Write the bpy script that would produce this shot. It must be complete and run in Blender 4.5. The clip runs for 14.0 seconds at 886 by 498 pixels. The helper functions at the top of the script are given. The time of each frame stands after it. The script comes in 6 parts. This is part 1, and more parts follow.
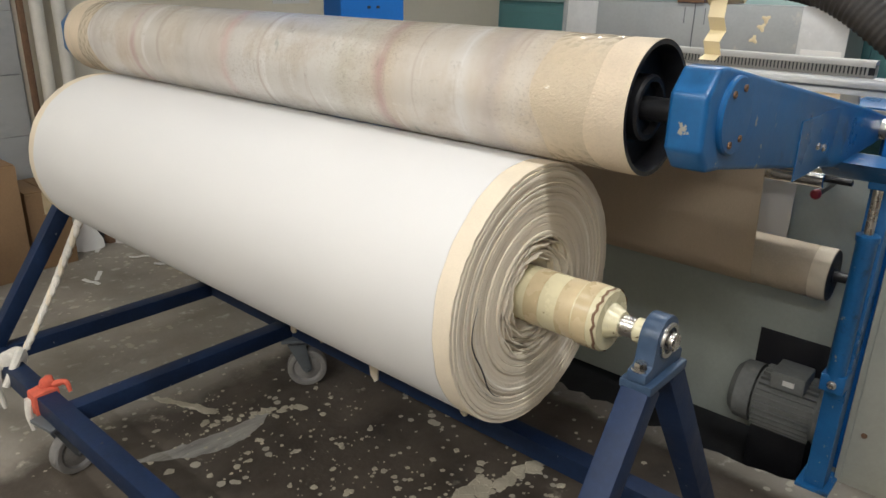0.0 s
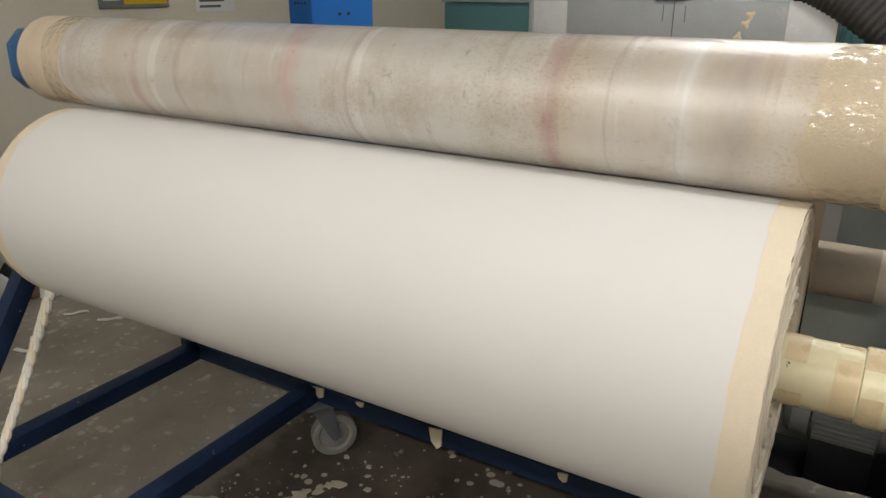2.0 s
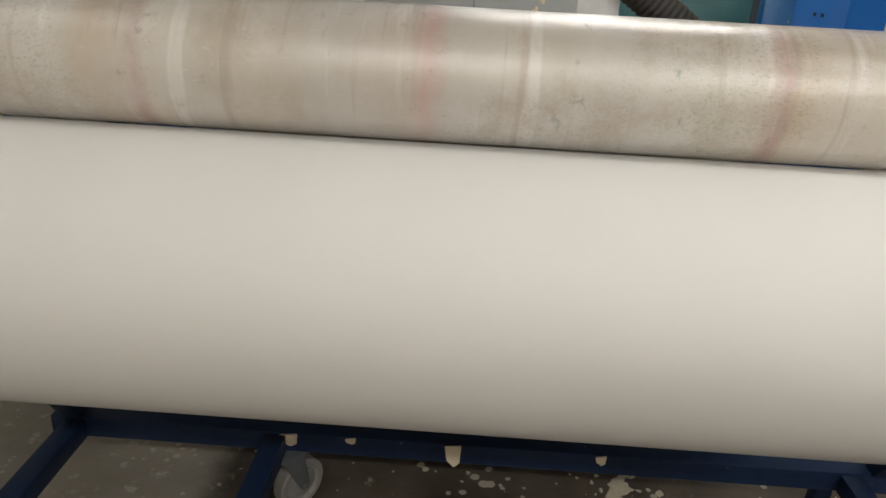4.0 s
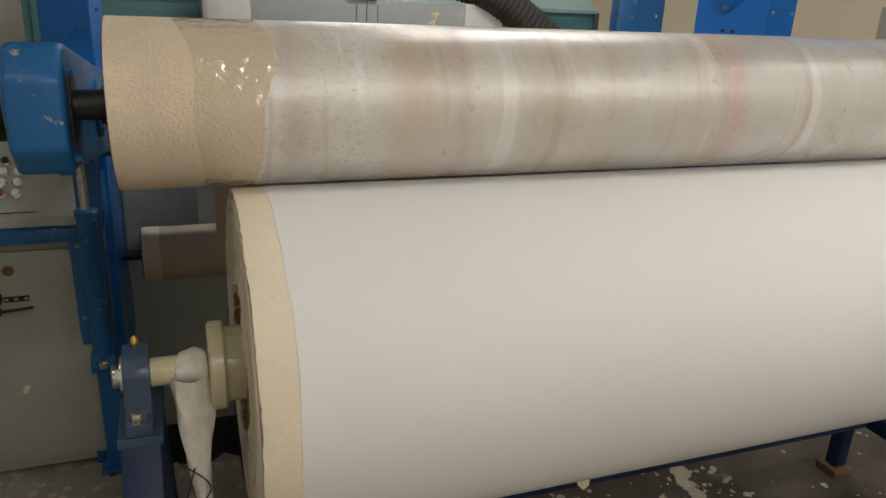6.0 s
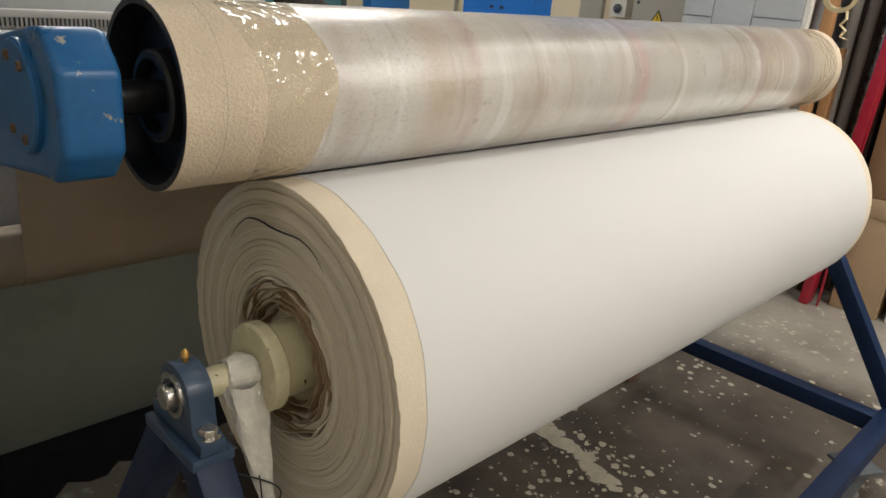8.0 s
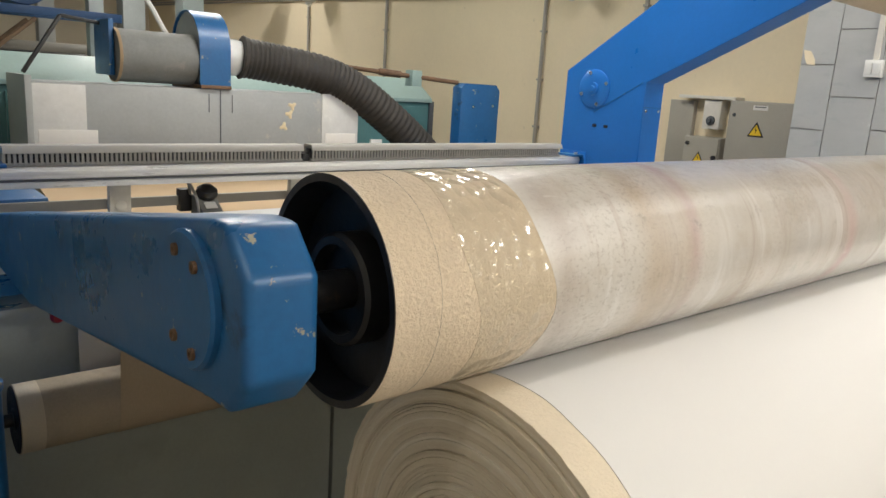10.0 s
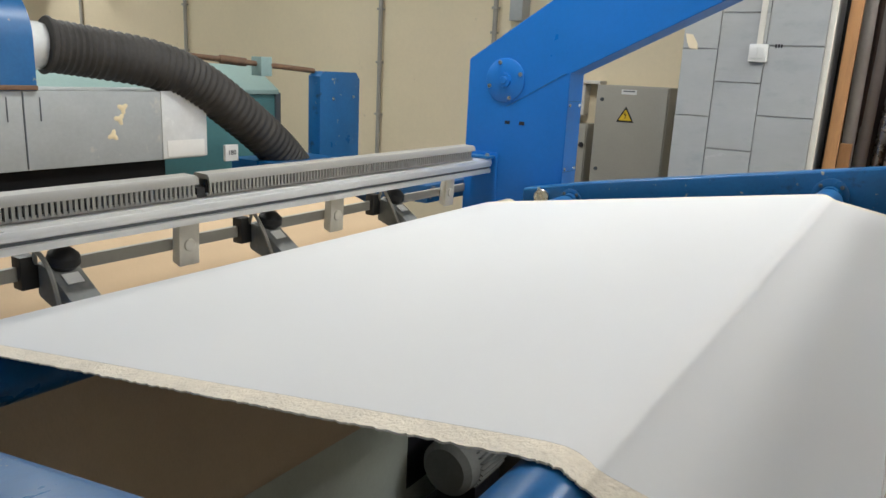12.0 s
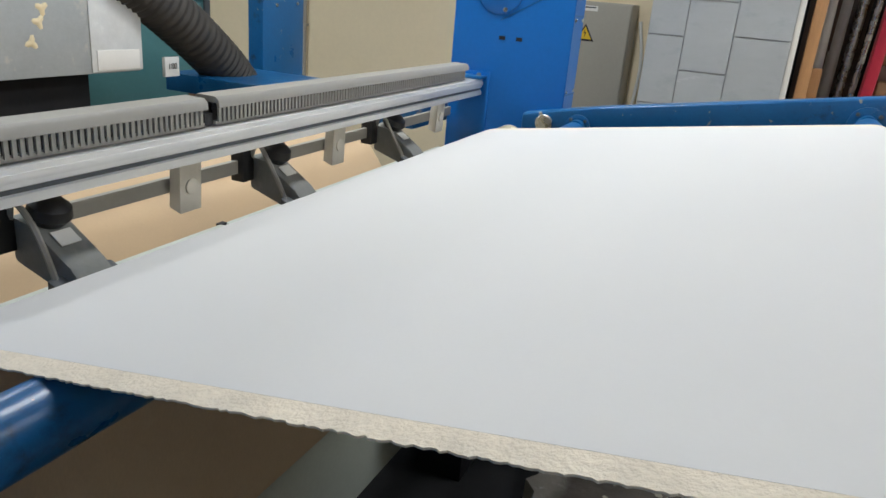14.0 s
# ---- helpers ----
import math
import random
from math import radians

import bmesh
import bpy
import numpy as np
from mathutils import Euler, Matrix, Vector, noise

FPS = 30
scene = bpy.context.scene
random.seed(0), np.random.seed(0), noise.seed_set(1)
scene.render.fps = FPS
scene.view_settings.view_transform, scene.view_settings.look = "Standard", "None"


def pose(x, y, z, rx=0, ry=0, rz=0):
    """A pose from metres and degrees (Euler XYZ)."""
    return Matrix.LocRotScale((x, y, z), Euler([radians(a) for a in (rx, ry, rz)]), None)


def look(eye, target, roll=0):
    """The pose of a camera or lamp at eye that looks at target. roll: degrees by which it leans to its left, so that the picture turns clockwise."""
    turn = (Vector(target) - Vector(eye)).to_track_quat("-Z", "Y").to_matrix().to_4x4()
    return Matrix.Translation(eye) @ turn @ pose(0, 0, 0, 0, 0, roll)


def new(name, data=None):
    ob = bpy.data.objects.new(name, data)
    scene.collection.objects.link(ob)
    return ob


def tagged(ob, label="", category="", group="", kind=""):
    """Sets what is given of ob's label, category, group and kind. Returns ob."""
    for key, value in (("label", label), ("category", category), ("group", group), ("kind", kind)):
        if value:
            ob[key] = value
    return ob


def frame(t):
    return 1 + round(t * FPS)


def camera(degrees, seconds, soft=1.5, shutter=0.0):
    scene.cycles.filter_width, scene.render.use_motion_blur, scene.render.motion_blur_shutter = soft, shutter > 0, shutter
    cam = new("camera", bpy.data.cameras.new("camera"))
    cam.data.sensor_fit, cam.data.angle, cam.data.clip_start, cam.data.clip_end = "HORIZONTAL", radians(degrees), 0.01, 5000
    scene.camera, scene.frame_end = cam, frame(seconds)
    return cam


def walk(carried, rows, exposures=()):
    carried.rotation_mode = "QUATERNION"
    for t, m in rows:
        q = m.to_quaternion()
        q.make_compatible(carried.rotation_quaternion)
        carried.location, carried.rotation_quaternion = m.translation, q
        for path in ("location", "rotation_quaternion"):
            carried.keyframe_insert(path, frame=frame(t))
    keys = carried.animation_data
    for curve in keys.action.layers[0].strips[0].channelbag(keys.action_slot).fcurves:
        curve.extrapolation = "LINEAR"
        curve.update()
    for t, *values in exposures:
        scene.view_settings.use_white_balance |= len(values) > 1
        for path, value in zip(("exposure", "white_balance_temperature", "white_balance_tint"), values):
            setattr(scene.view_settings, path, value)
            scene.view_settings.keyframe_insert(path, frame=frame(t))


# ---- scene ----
# ---- camera ----
cam = camera(62.8, 14.0)
PATH = [
    (0, (2.511, -1.073, 1.498), (1.278, 0.344, 0.812), 1.3),
    (0.5, (2.397, -1.143, 1.502), (1.228, 0.341, 0.843), 0.9),
    (1, (2.245, -1.137, 1.490), (1.182, 0.437, 0.864), 1.8),
    (1.5, (2.024, -1.115, 1.494), (0.934, 0.430, 0.844), -0.7),
    (2, (1.864, -1.122, 1.498), (0.891, 0.487, 0.817), 0.1),
    (4.5, (0.603, -1.203, 1.494), (0.672, 0.658, 0.765), 2.3),
    (5, (0.349, -1.101, 1.397), (0.461, 0.794, 0.769), 1.0),
    (5.5, (0.145, -0.968, 1.444), (0.480, 0.905, 0.810), 3.0),
    (6, (-0.068, -0.985, 1.462), (0.597, 0.788, 0.806), 2.6),
    (6.5, (-0.250, -0.976, 1.426), (0.657, 0.647, 0.690), 1.9),
    (7, (-0.359, -0.856, 1.458), (0.691, 0.658, 0.679), 2.6),
    (7.2, (-0.393, -0.823, 1.461), (0.758, 0.631, 0.712), 3.3),
    (9.3, (-0.622, -0.701, 1.484), (0.781, 0.551, 0.804), 5.6),
    (9.5, (-0.600, -0.650, 1.490), (0.771, 0.648, 0.831), 4.9),
    (10, (-0.513, -0.484, 1.508), (0.755, 1.000, 1.072), 3.6),
    (10.5, (-0.502, -0.342, 1.546), (0.610, 1.292, 1.237), 4.6),
    (11, (-0.532, -0.124, 1.544), (0.727, 1.393, 1.206), 2.3),
    (11.2, (-0.549, -0.024, 1.533), (0.824, 1.378, 1.147), 2.3),
    (11.5, (-0.531, 0.054, 1.534), (0.967, 1.295, 1.068), 4.1),
    (12, (-0.435, 0.254, 1.554), (1.207, 1.294, 1.084), 2.8),
    (12.5, (-0.365, 0.396, 1.558), (1.424, 1.144, 1.068), 5.2),
    (13, (-0.372, 0.551, 1.554), (1.491, 1.057, 1.032), 4.8),
    (13.5, (-0.411, 0.608, 1.532), (1.433, 1.097, 0.930), 4.5),
    (14, (-0.380, 0.722, 1.509), (1.365, 1.442, 0.847), 4.9),
]
walk(cam, [(t, look(eye, target, roll)) for t, eye, target, roll in PATH],
     exposures=[(0, -0.16, 6150, 10), (2, -0.45, 6400, 10), (4.5, -0.55, 6450, 10), (5.5, -0.56, 6450, 10), (6.3, -0.5, 6450, 10), (7.0, -0.3, 6450, 10), (9.5, -0.1, 6350, 10), (10.5, 0.14, 6650, 10), (11.2, 0.12, 6450, 10), (12.2, -0.02, 6050, 8), (13.0, -0.08, 5950, 8), (14, -0.05, 5950, 8)])

# ---- world and light ----
world = bpy.data.worlds.new("world")
world.use_nodes = True
scene.world = world
world.node_tree.nodes["Background"].inputs[0].default_value = (0.9, 0.93, 1.0, 1)
world.node_tree.nodes["Background"].inputs[1].default_value = 0.05
scene.view_settings.exposure = 0.0

LAMPS = [  # x, y, z, length along x, watts
    (2.8, -2.9, 3.12, 1.25, 82), (0.7, -2.9, 3.12, 1.25, 54),
    # x 3.0 and x -0.95: unseen fittings added to brighten the roll ends
    (1.2, -0.45, 3.12, 1.25, 7), (3.0, -0.5, 3.12, 1.25, 36), (-0.95, -0.7, 3.12, 1.25, 4), (1.55, 1.65, 3.12, 1.25, 41),
    (1.4, 4.4, 3.12, 1.25, 52), (2.6, 7.5, 3.12, 1.25, 26), (2.1, 10.0, 2.42, 1.25, 24),
]

# ---- helpers of the scene ----
ORIGIN = {}


def thing(name, loc, label, category, group=""):
    ob = new(name)
    ob.location = loc
    ob.empty_display_size = 0.05
    ORIGIN[ob] = Vector(loc)
    return tagged(ob, label, category, group)


def part(name, bm, material, parent=None, label="", smooth=True):
    """Links a bmesh in world coordinates as one mesh object under a thing or part."""
    o = ORIGIN.get(parent, Vector((0, 0, 0)))
    bmesh.ops.translate(bm, verts=bm.verts, vec=-o)
    bmesh.ops.recalc_face_normals(bm, faces=bm.faces)
    me = bpy.data.meshes.new(name)
    bm.to_mesh(me)
    bm.free()
    if smooth:
        for p in me.polygons:
            p.use_smooth = True
        me.set_sharp_from_angle(angle=radians(38))
    me.materials.append(material)
    ob = new(name, me)
    ORIGIN[ob] = o
    if parent:
        ob.parent = parent
    if label:
        ob["label"] = label
    return ob


def solo(name, bm, material, loc, label, category, group="", kind="", smooth=True):
    """One top-level mesh with its origin at loc."""
    o = Vector(loc)
    bmesh.ops.translate(bm, verts=bm.verts, vec=-o)
    ob = part(name, bm, material, None, "", smooth)
    ob.location = o
    ORIGIN[ob] = o
    return tagged(ob, label, category, group, kind)


def again(ob, name, m, parent):
    """Another object on the same mesh, as a part of parent."""
    c = new(name, ob.data)
    c.parent = parent
    c.matrix_basis = m
    return c


def box(x0, x1, y0, y1, z0, z1, bevel=0.0, seg=2, bm=None):
    b = bmesh.new()
    vs = [b.verts.new((x, y, z)) for x in (x0, x1) for y in (y0, y1) for z in (z0, z1)]
    for f in ((0, 1, 3, 2), (4, 6, 7, 5), (0, 4, 5, 1), (2, 3, 7, 6), (0, 2, 6, 4), (1, 5, 7, 3)):
        b.faces.new([vs[i] for i in f])
    if bevel:
        bmesh.ops.bevel(b, geom=b.edges[:], offset=bevel, segments=seg, affect="EDGES", profile=0.6)
    return join(bm, b)


def join(bm, b):
    if bm is None:
        return b
    me = bpy.data.meshes.new("tmp")
    b.to_mesh(me)
    bm.from_mesh(me)
    b.free()
    bpy.data.meshes.remove(me)
    return bm


def prism(axis, lo, hi, pts, bevel=0.0, seg=2, bm=None):
    """A polygon pulled along an axis: pts are (y, z) for x, (x, z) for y, (x, y) for z."""
    b = bmesh.new()
    at = {"x": lambda p, v: (v, p[0], p[1]), "y": lambda p, v: (p[0], v, p[1]), "z": lambda p, v: (p[0], p[1], v)}[axis]
    lower = [b.verts.new(at(p, lo)) for p in pts]
    upper = [b.verts.new(at(p, hi)) for p in pts]
    b.faces.new(lower[::-1])
    b.faces.new(upper)
    for i in range(len(pts)):
        j = (i + 1) % len(pts)
        b.faces.new((lower[i], lower[j], upper[j], upper[i]))
    bmesh.ops.recalc_face_normals(b, faces=b.faces)
    if bevel:
        bmesh.ops.bevel(b, geom=b.edges[:], offset=bevel, segments=seg, affect="EDGES", profile=0.6)
    return join(bm, b)


def basis(d):
    d = Vector(d).normalized()
    u = d.orthogonal().normalized()
    return d, u, d.cross(u)


def turned(p0, axis, profile, seg=32, bm=None, wob=None):
    """A profile of (distance along the axis, radius) turned round the axis from p0. wob(i, angle) scales the radius."""
    b = bmesh.new()
    p0 = Vector(p0)
    d, u, v = basis(axis)
    rings = []
    for i, (s, r) in enumerate(profile):
        if r <= 1e-6:
            rings.append([b.verts.new(p0 + d * s)])
        else:
            ring = []
            for k in range(seg):
                a = 2 * math.pi * k / seg
                k2 = wob(i, a) if wob else (0, 1)
                ring.append(b.verts.new(p0 + d * (s + k2[0]) + (u * math.cos(a) + v * math.sin(a)) * r * k2[1]))
            rings.append(ring)
    for a, c in zip(rings, rings[1:]):
        if len(a) == 1 and len(c) == 1:
            continue
        for k in range(seg):
            n = (k + 1) % seg
            if len(a) == 1:
                b.faces.new((a[0], c[k], c[n]))
            elif len(c) == 1:
                b.faces.new((a[k], a[n], c[0]))
            else:
                b.faces.new((a[k], a[n], c[n], c[k]))
    return join(bm, b)


def rod(p0, p1, r, seg=20, chamfer=0.0, bm=None):
    p0, p1 = Vector(p0), Vector(p1)
    n = (p1 - p0).length
    c = chamfer or min(0.002, r * 0.2, n * 0.2)
    return turned(p0, p1 - p0, [(0, 0), (0, r - c), (c, r), (n - c, r), (n, r - c), (n, 0)], seg, bm)


def pipe(points, r, seg=12, bm=None, step=8, radius=None):
    """A tube along a smooth line through points. radius(s) scales it, s from 0 to 1."""
    pts = [Vector(p) for p in points]
    fine = []
    for i in range(len(pts) - 1):
        a, c = pts[i], pts[i + 1]
        pa = pts[i - 1] if i else a * 2 - c
        pc = pts[i + 2] if i + 2 < len(pts) else c * 2 - a
        for k in range(step):
            t = k / step
            fine.append(0.5 * ((2 * a) + (c - pa) * t + (2 * pa - 5 * a + 4 * c - pc) * t * t + (3 * a - pa - 3 * c + pc) * t ** 3))
    fine.append(pts[-1])
    b = bmesh.new()
    rings = []
    u = None
    for i, p in enumerate(fine):
        d = (fine[min(i + 1, len(fine) - 1)] - fine[max(i - 1, 0)]).normalized()
        u = d.orthogonal().normalized() if u is None else (u - d * u.dot(d)).normalized()
        v = d.cross(u)
        k = r * (radius(i / (len(fine) - 1)) if radius else 1)
        rings.append([b.verts.new(p + (u * math.cos(2 * math.pi * j / seg) + v * math.sin(2 * math.pi * j / seg)) * k) for j in range(seg)])
    for a, c in zip(rings, rings[1:]):
        for j in range(seg):
            n = (j + 1) % seg
            b.faces.new((a[j], a[n], c[n], c[j]))
    b.faces.new(rings[0][::-1])
    b.faces.new(rings[-1])
    return join(bm, b)


def beam(p0, p1, w, h, up=(0, 0, 1), bevel=0.004, bm=None):
    """A square tube from p0 to p1, w wide and h high."""
    p0, p1 = Vector(p0), Vector(p1)
    d = (p1 - p0).normalized()
    side = d.cross(Vector(up)).normalized()
    top = side.cross(d)
    b = bmesh.new()
    vs = [[b.verts.new(p + side * (sx * w / 2) + top * (sz * h / 2)) for sx, sz in ((-1, -1), (1, -1), (1, 1), (-1, 1))] for p in (p0, p1)]
    b.faces.new(vs[0][::-1])
    b.faces.new(vs[1])
    for i in range(4):
        j = (i + 1) % 4
        b.faces.new((vs[0][i], vs[0][j], vs[1][j], vs[1][i]))
    if bevel:
        bmesh.ops.bevel(b, geom=b.edges[:], offset=bevel, segments=2, affect="EDGES", profile=0.6)
    return join(bm, b)


def sheet(profile, x0, x1, thick, nx=2, edge=0.0, seed=0, bm=None):
    """A cloth along a (y, z) line, from x0 to x1; edge: how ragged its two sides are."""
    rnd = random.Random(seed)
    b = bmesh.new()
    rows = []
    n = len(profile)
    for i, (y, z) in enumerate(profile):
        y0, z0 = profile[max(i - 1, 0)]
        y1, z1 = profile[min(i + 1, n - 1)]
        d = Vector((0, y1 - y0, z1 - z0)).normalized()
        nrm = Vector((0, -d.z, d.y))
        e0, e1 = rnd.uniform(-edge, edge), rnd.uniform(-edge, edge)
        row = []
        for s in (0, 1):
            for k in range(nx):
                x = x0 + (x1 - x0) * k / (nx - 1)
                x += e0 if k == 0 else (e1 if k == nx - 1 else 0)
                row.append(b.verts.new(Vector((x, y, z)) - nrm * thick * s))
        rows.append(row)
    m = nx
    for a, c in zip(rows, rows[1:]):
        for k in range(m - 1):
            b.faces.new((a[k], a[k + 1], c[k + 1], c[k]))
            b.faces.new((a[m + k], c[m + k], c[m + k + 1], a[m + k + 1]))
        b.faces.new((a[0], c[0], c[m], a[m]))
        b.faces.new((a[m - 1], a[2 * m - 1], c[2 * m - 1], c[m - 1]))
    for row in (rows[0], rows[-1]):
        for k in range(m - 1):
            b.faces.new((row[k], row[k + 1], row[m + k + 1], row[m + k]))
    return join(bm, b)


def arc(cy, cz, r, a0, a1, n=10):
    return [(cy + r * math.cos(radians(a0 + (a1 - a0) * i / n)), cz + r * math.sin(radians(a0 + (a1 - a0) * i / n))) for i in range(n + 1)]


def line(p, q, n=20):
    return [(p[0] + (q[0] - p[0]) * i / n, p[1] + (q[1] - p[1]) * i / n) for i in range(n + 1)]


def poly(points, faces=None, bm=None):
    b = bmesh.new()
    vs = [b.verts.new(p) for p in points]
    for f in faces or [range(len(points))]:
        b.faces.new([vs[i] for i in f])
    return join(bm, b)


def bolt(p, axis, r, h=0.006, bm=None):
    """A hexagon head on a washer."""
    p, d = Vector(p), Vector(axis).normalized()
    bm = turned(p, d, [(0, 0), (0, r * 1.35), (0.0015, r * 1.35), (0.0015, 0)], 16, bm)
    return turned(p + d * 0.0015, d, [(0, r), (h * 0.8, r), (h, r * 0.85), (h, 0)], 6, bm)


# ---- materials ----
def nodes_of(m):
    m.use_nodes = True
    nt = m.node_tree
    return nt, nt.nodes, nt.links, nt.nodes["Principled BSDF"]


def surface(name, col, rough=0.5, metal=0.0, var=0.12, scale=6.0, fine=60.0, bump=0.15, dist=0.002, coat=0.0, coat_rough=0.1,
            marks=None, marks2=None, stretch=(1, 1, 1), rough_var=0.1, spec=0.5):
    """Colour with cloudy and fine variation, bump, and up to two kinds of marks: (colour, noise scale, threshold, softness)."""
    m = bpy.data.materials.new(name)
    nt, N, L, bsdf = nodes_of(m)
    tc = N.new("ShaderNodeTexCoord")
    mp = N.new("ShaderNodeMapping")
    mp.inputs["Scale"].default_value = stretch
    L.new(tc.outputs["Object"], mp.inputs["Vector"])
    info = N.new("ShaderNodeObjectInfo")
    off = N.new("ShaderNodeVectorMath")
    off.operation = "MULTIPLY_ADD"
    off.inputs[1].default_value = (7.3, 5.1, 3.7)
    L.new(info.outputs["Random"], off.inputs[0])
    L.new(mp.outputs["Vector"], off.inputs[2])
    vec = off.outputs["Vector"]

    def noise_node(s, detail=5.0, rgh=0.6):
        n = N.new("ShaderNodeTexNoise")
        n.inputs["Scale"].default_value = s
        n.inputs["Detail"].default_value = detail
        n.inputs["Roughness"].default_value = rgh
        L.new(vec, n.inputs["Vector"])
        return n

    big, small = noise_node(scale), noise_node(fine, 3.0)
    mix = N.new("ShaderNodeMath")
    mix.operation = "MULTIPLY_ADD"
    mix.inputs[1].default_value = 0.65
    L.new(big.outputs["Fac"], mix.inputs[0])
    half = N.new("ShaderNodeMath")
    half.operation = "MULTIPLY"
    half.inputs[1].default_value = 0.35
    L.new(small.outputs["Fac"], half.inputs[0])
    L.new(half.outputs[0], mix.inputs[2])
    ramp = N.new("ShaderNodeMapRange")
    ramp.inputs["From Min"].default_value, ramp.inputs["From Max"].default_value = 0.3, 0.7
    ramp.inputs["To Min"].default_value, ramp.inputs["To Max"].default_value = 1 - var, 1 + var
    L.new(mix.outputs[0], ramp.inputs["Value"])
    tint = N.new("ShaderNodeVectorMath")
    tint.operation = "SCALE"
    tint.inputs[0].default_value = col
    L.new(ramp.outputs["Result"], tint.inputs["Scale"])
    colour = tint.outputs["Vector"]
    rsock = None
    for k, mk in enumerate((marks, marks2)):
        if not mk:
            continue
        mcol, ms, th, soft = mk
        n = noise_node(ms, 6.0, 0.65)
        r = N.new("ShaderNodeMapRange")
        r.inputs["From Min"].default_value, r.inputs["From Max"].default_value = th, th + soft
        L.new(n.outputs["Fac"], r.inputs["Value"])
        mx = N.new("ShaderNodeMix")
        mx.data_type = "RGBA"
        L.new(r.outputs["Result"], mx.inputs["Factor"])
        L.new(colour, mx.inputs["A"])
        mx.inputs["B"].default_value = (*mcol, 1)
        colour = mx.outputs["Result"]
    L.new(colour, bsdf.inputs["Base Color"])
    rr = N.new("ShaderNodeMapRange")
    rr.inputs["From Min"].default_value, rr.inputs["From Max"].default_value = 0.3, 0.7
    rr.inputs["To Min"].default_value, rr.inputs["To Max"].default_value = max(0.02, rough - rough_var), min(1, rough + rough_var)
    L.new(big.outputs["Fac"], rr.inputs["Value"])
    L.new(rr.outputs["Result"], bsdf.inputs["Roughness"])
    bsdf.inputs["Metallic"].default_value = metal
    bsdf.inputs["Specular IOR Level"].default_value = spec
    if coat:
        bsdf.inputs["Coat Weight"].default_value = coat
        bsdf.inputs["Coat Roughness"].default_value = coat_rough
    if bump:
        bp = N.new("ShaderNodeBump")
        bp.inputs["Strength"].default_value = bump
        bp.inputs["Distance"].default_value = dist
        L.new(small.outputs["Fac"], bp.inputs["Height"])
        L.new(bp.outputs["Normal"], bsdf.inputs["Normal"])
    return m


def glow(name, col, strength):
    m = bpy.data.materials.new(name)
    nt, N, L, bsdf = nodes_of(m)
    bsdf.inputs["Base Color"].default_value = (*col, 1)
    bsdf.inputs["Emission Color"].default_value = (*col, 1)
    bsdf.inputs["Emission Strength"].default_value = strength
    return m


M_COAT = surface("coated_cloth", (0.655, 0.653, 0.645), 0.7, var=0.015, scale=2.0, fine=220, bump=0.05, dist=0.0006)
M_SELV = surface("raw_cloth", (0.69, 0.61, 0.48), 0.9, var=0.08, scale=9, fine=260, bump=0.5, dist=0.0015)
M_RAWSLV = surface("raw_sleeve_cloth", (0.65, 0.55, 0.42), 0.9, var=0.12, scale=9, fine=230, bump=0.8, dist=0.0025)
M_EDGE = surface("cloth_edge", (0.74, 0.67, 0.55), 0.95, var=0.14, scale=20, fine=180, bump=0.8, dist=0.003)
M_BROWN = surface("brown_cloth", (0.55, 0.44, 0.31), 0.9, var=0.12, scale=3, fine=240, bump=0.3, dist=0.001, stretch=(1, 1, 0.4))
M_BLUE = surface("blue_paint", (0.013, 0.108, 0.29), 0.34, var=0.2, scale=5, fine=90, bump=0.12, dist=0.0015, marks=((0.33, 0.31, 0.26), 24, 0.65, 0.015), marks2=((0.012, 0.03, 0.06), 9, 0.60, 0.12))
M_BLUE2 = surface("bright_blue_paint", (0.012, 0.15, 0.52), 0.36, var=0.08, scale=4, fine=70, bump=0.08, dist=0.001)
M_NAVY = surface("navy_paint", (0.009, 0.022, 0.062), 0.5, spec=0.28, var=0.3, scale=7, fine=80, bump=0.25, dist=0.002, marks=((0.35, 0.35, 0.36), 34, 0.705, 0.03), marks2=((0.10, 0.075, 0.05), 14, 0.70, 0.06))
M_SLATE = surface("slate_blue_paint", (0.035, 0.065, 0.12), 0.4, var=0.25, scale=9, fine=90, bump=0.25, dist=0.002, marks=((0.2, 0.2, 0.2), 30, 0.68, 0.05))
M_IVORY = surface("ivory_paint", (0.62, 0.57, 0.38), 0.25, var=0.08, scale=12, fine=60, bump=0.15, dist=0.001, marks=((0.10, 0.06, 0.03), 40, 0.66, 0.02))
M_STEEL = surface("worn_steel", (0.55, 0.53, 0.5), 0.28, metal=1.0, var=0.2, scale=30, fine=150, bump=0.1, dist=0.0005)
M_CHROME = surface("bright_roller_steel", (0.72, 0.72, 0.70), 0.22, metal=1.0, var=0.1, scale=14, fine=120, bump=0.05, dist=0.0004)
M_GALV = surface("galvanised_sheet", (0.38, 0.40, 0.40), 0.58, metal=0.2, var=0.1, scale=10, fine=60, bump=0.05, dist=0.001, marks=((0.55, 0.53, 0.46), 5, 0.64, 0.08))
M_ALU = surface("aluminium_profile", (0.78, 0.78, 0.77), 0.36, metal=0.3, var=0.06, scale=20, fine=200, bump=0.05, dist=0.0004, stretch=(0.1, 1, 1))
M_BLACK = surface("black_rubber", (0.012, 0.012, 0.013), 0.5, var=0.3, scale=16, fine=90, bump=0.3, dist=0.002)
M_BLACKM = surface("black_oily_metal", (0.014, 0.014, 0.016), 0.38, var=0.4, scale=14, fine=70, bump=0.3, dist=0.002, marks=((0.06, 0.04, 0.025), 18, 0.62, 0.1))
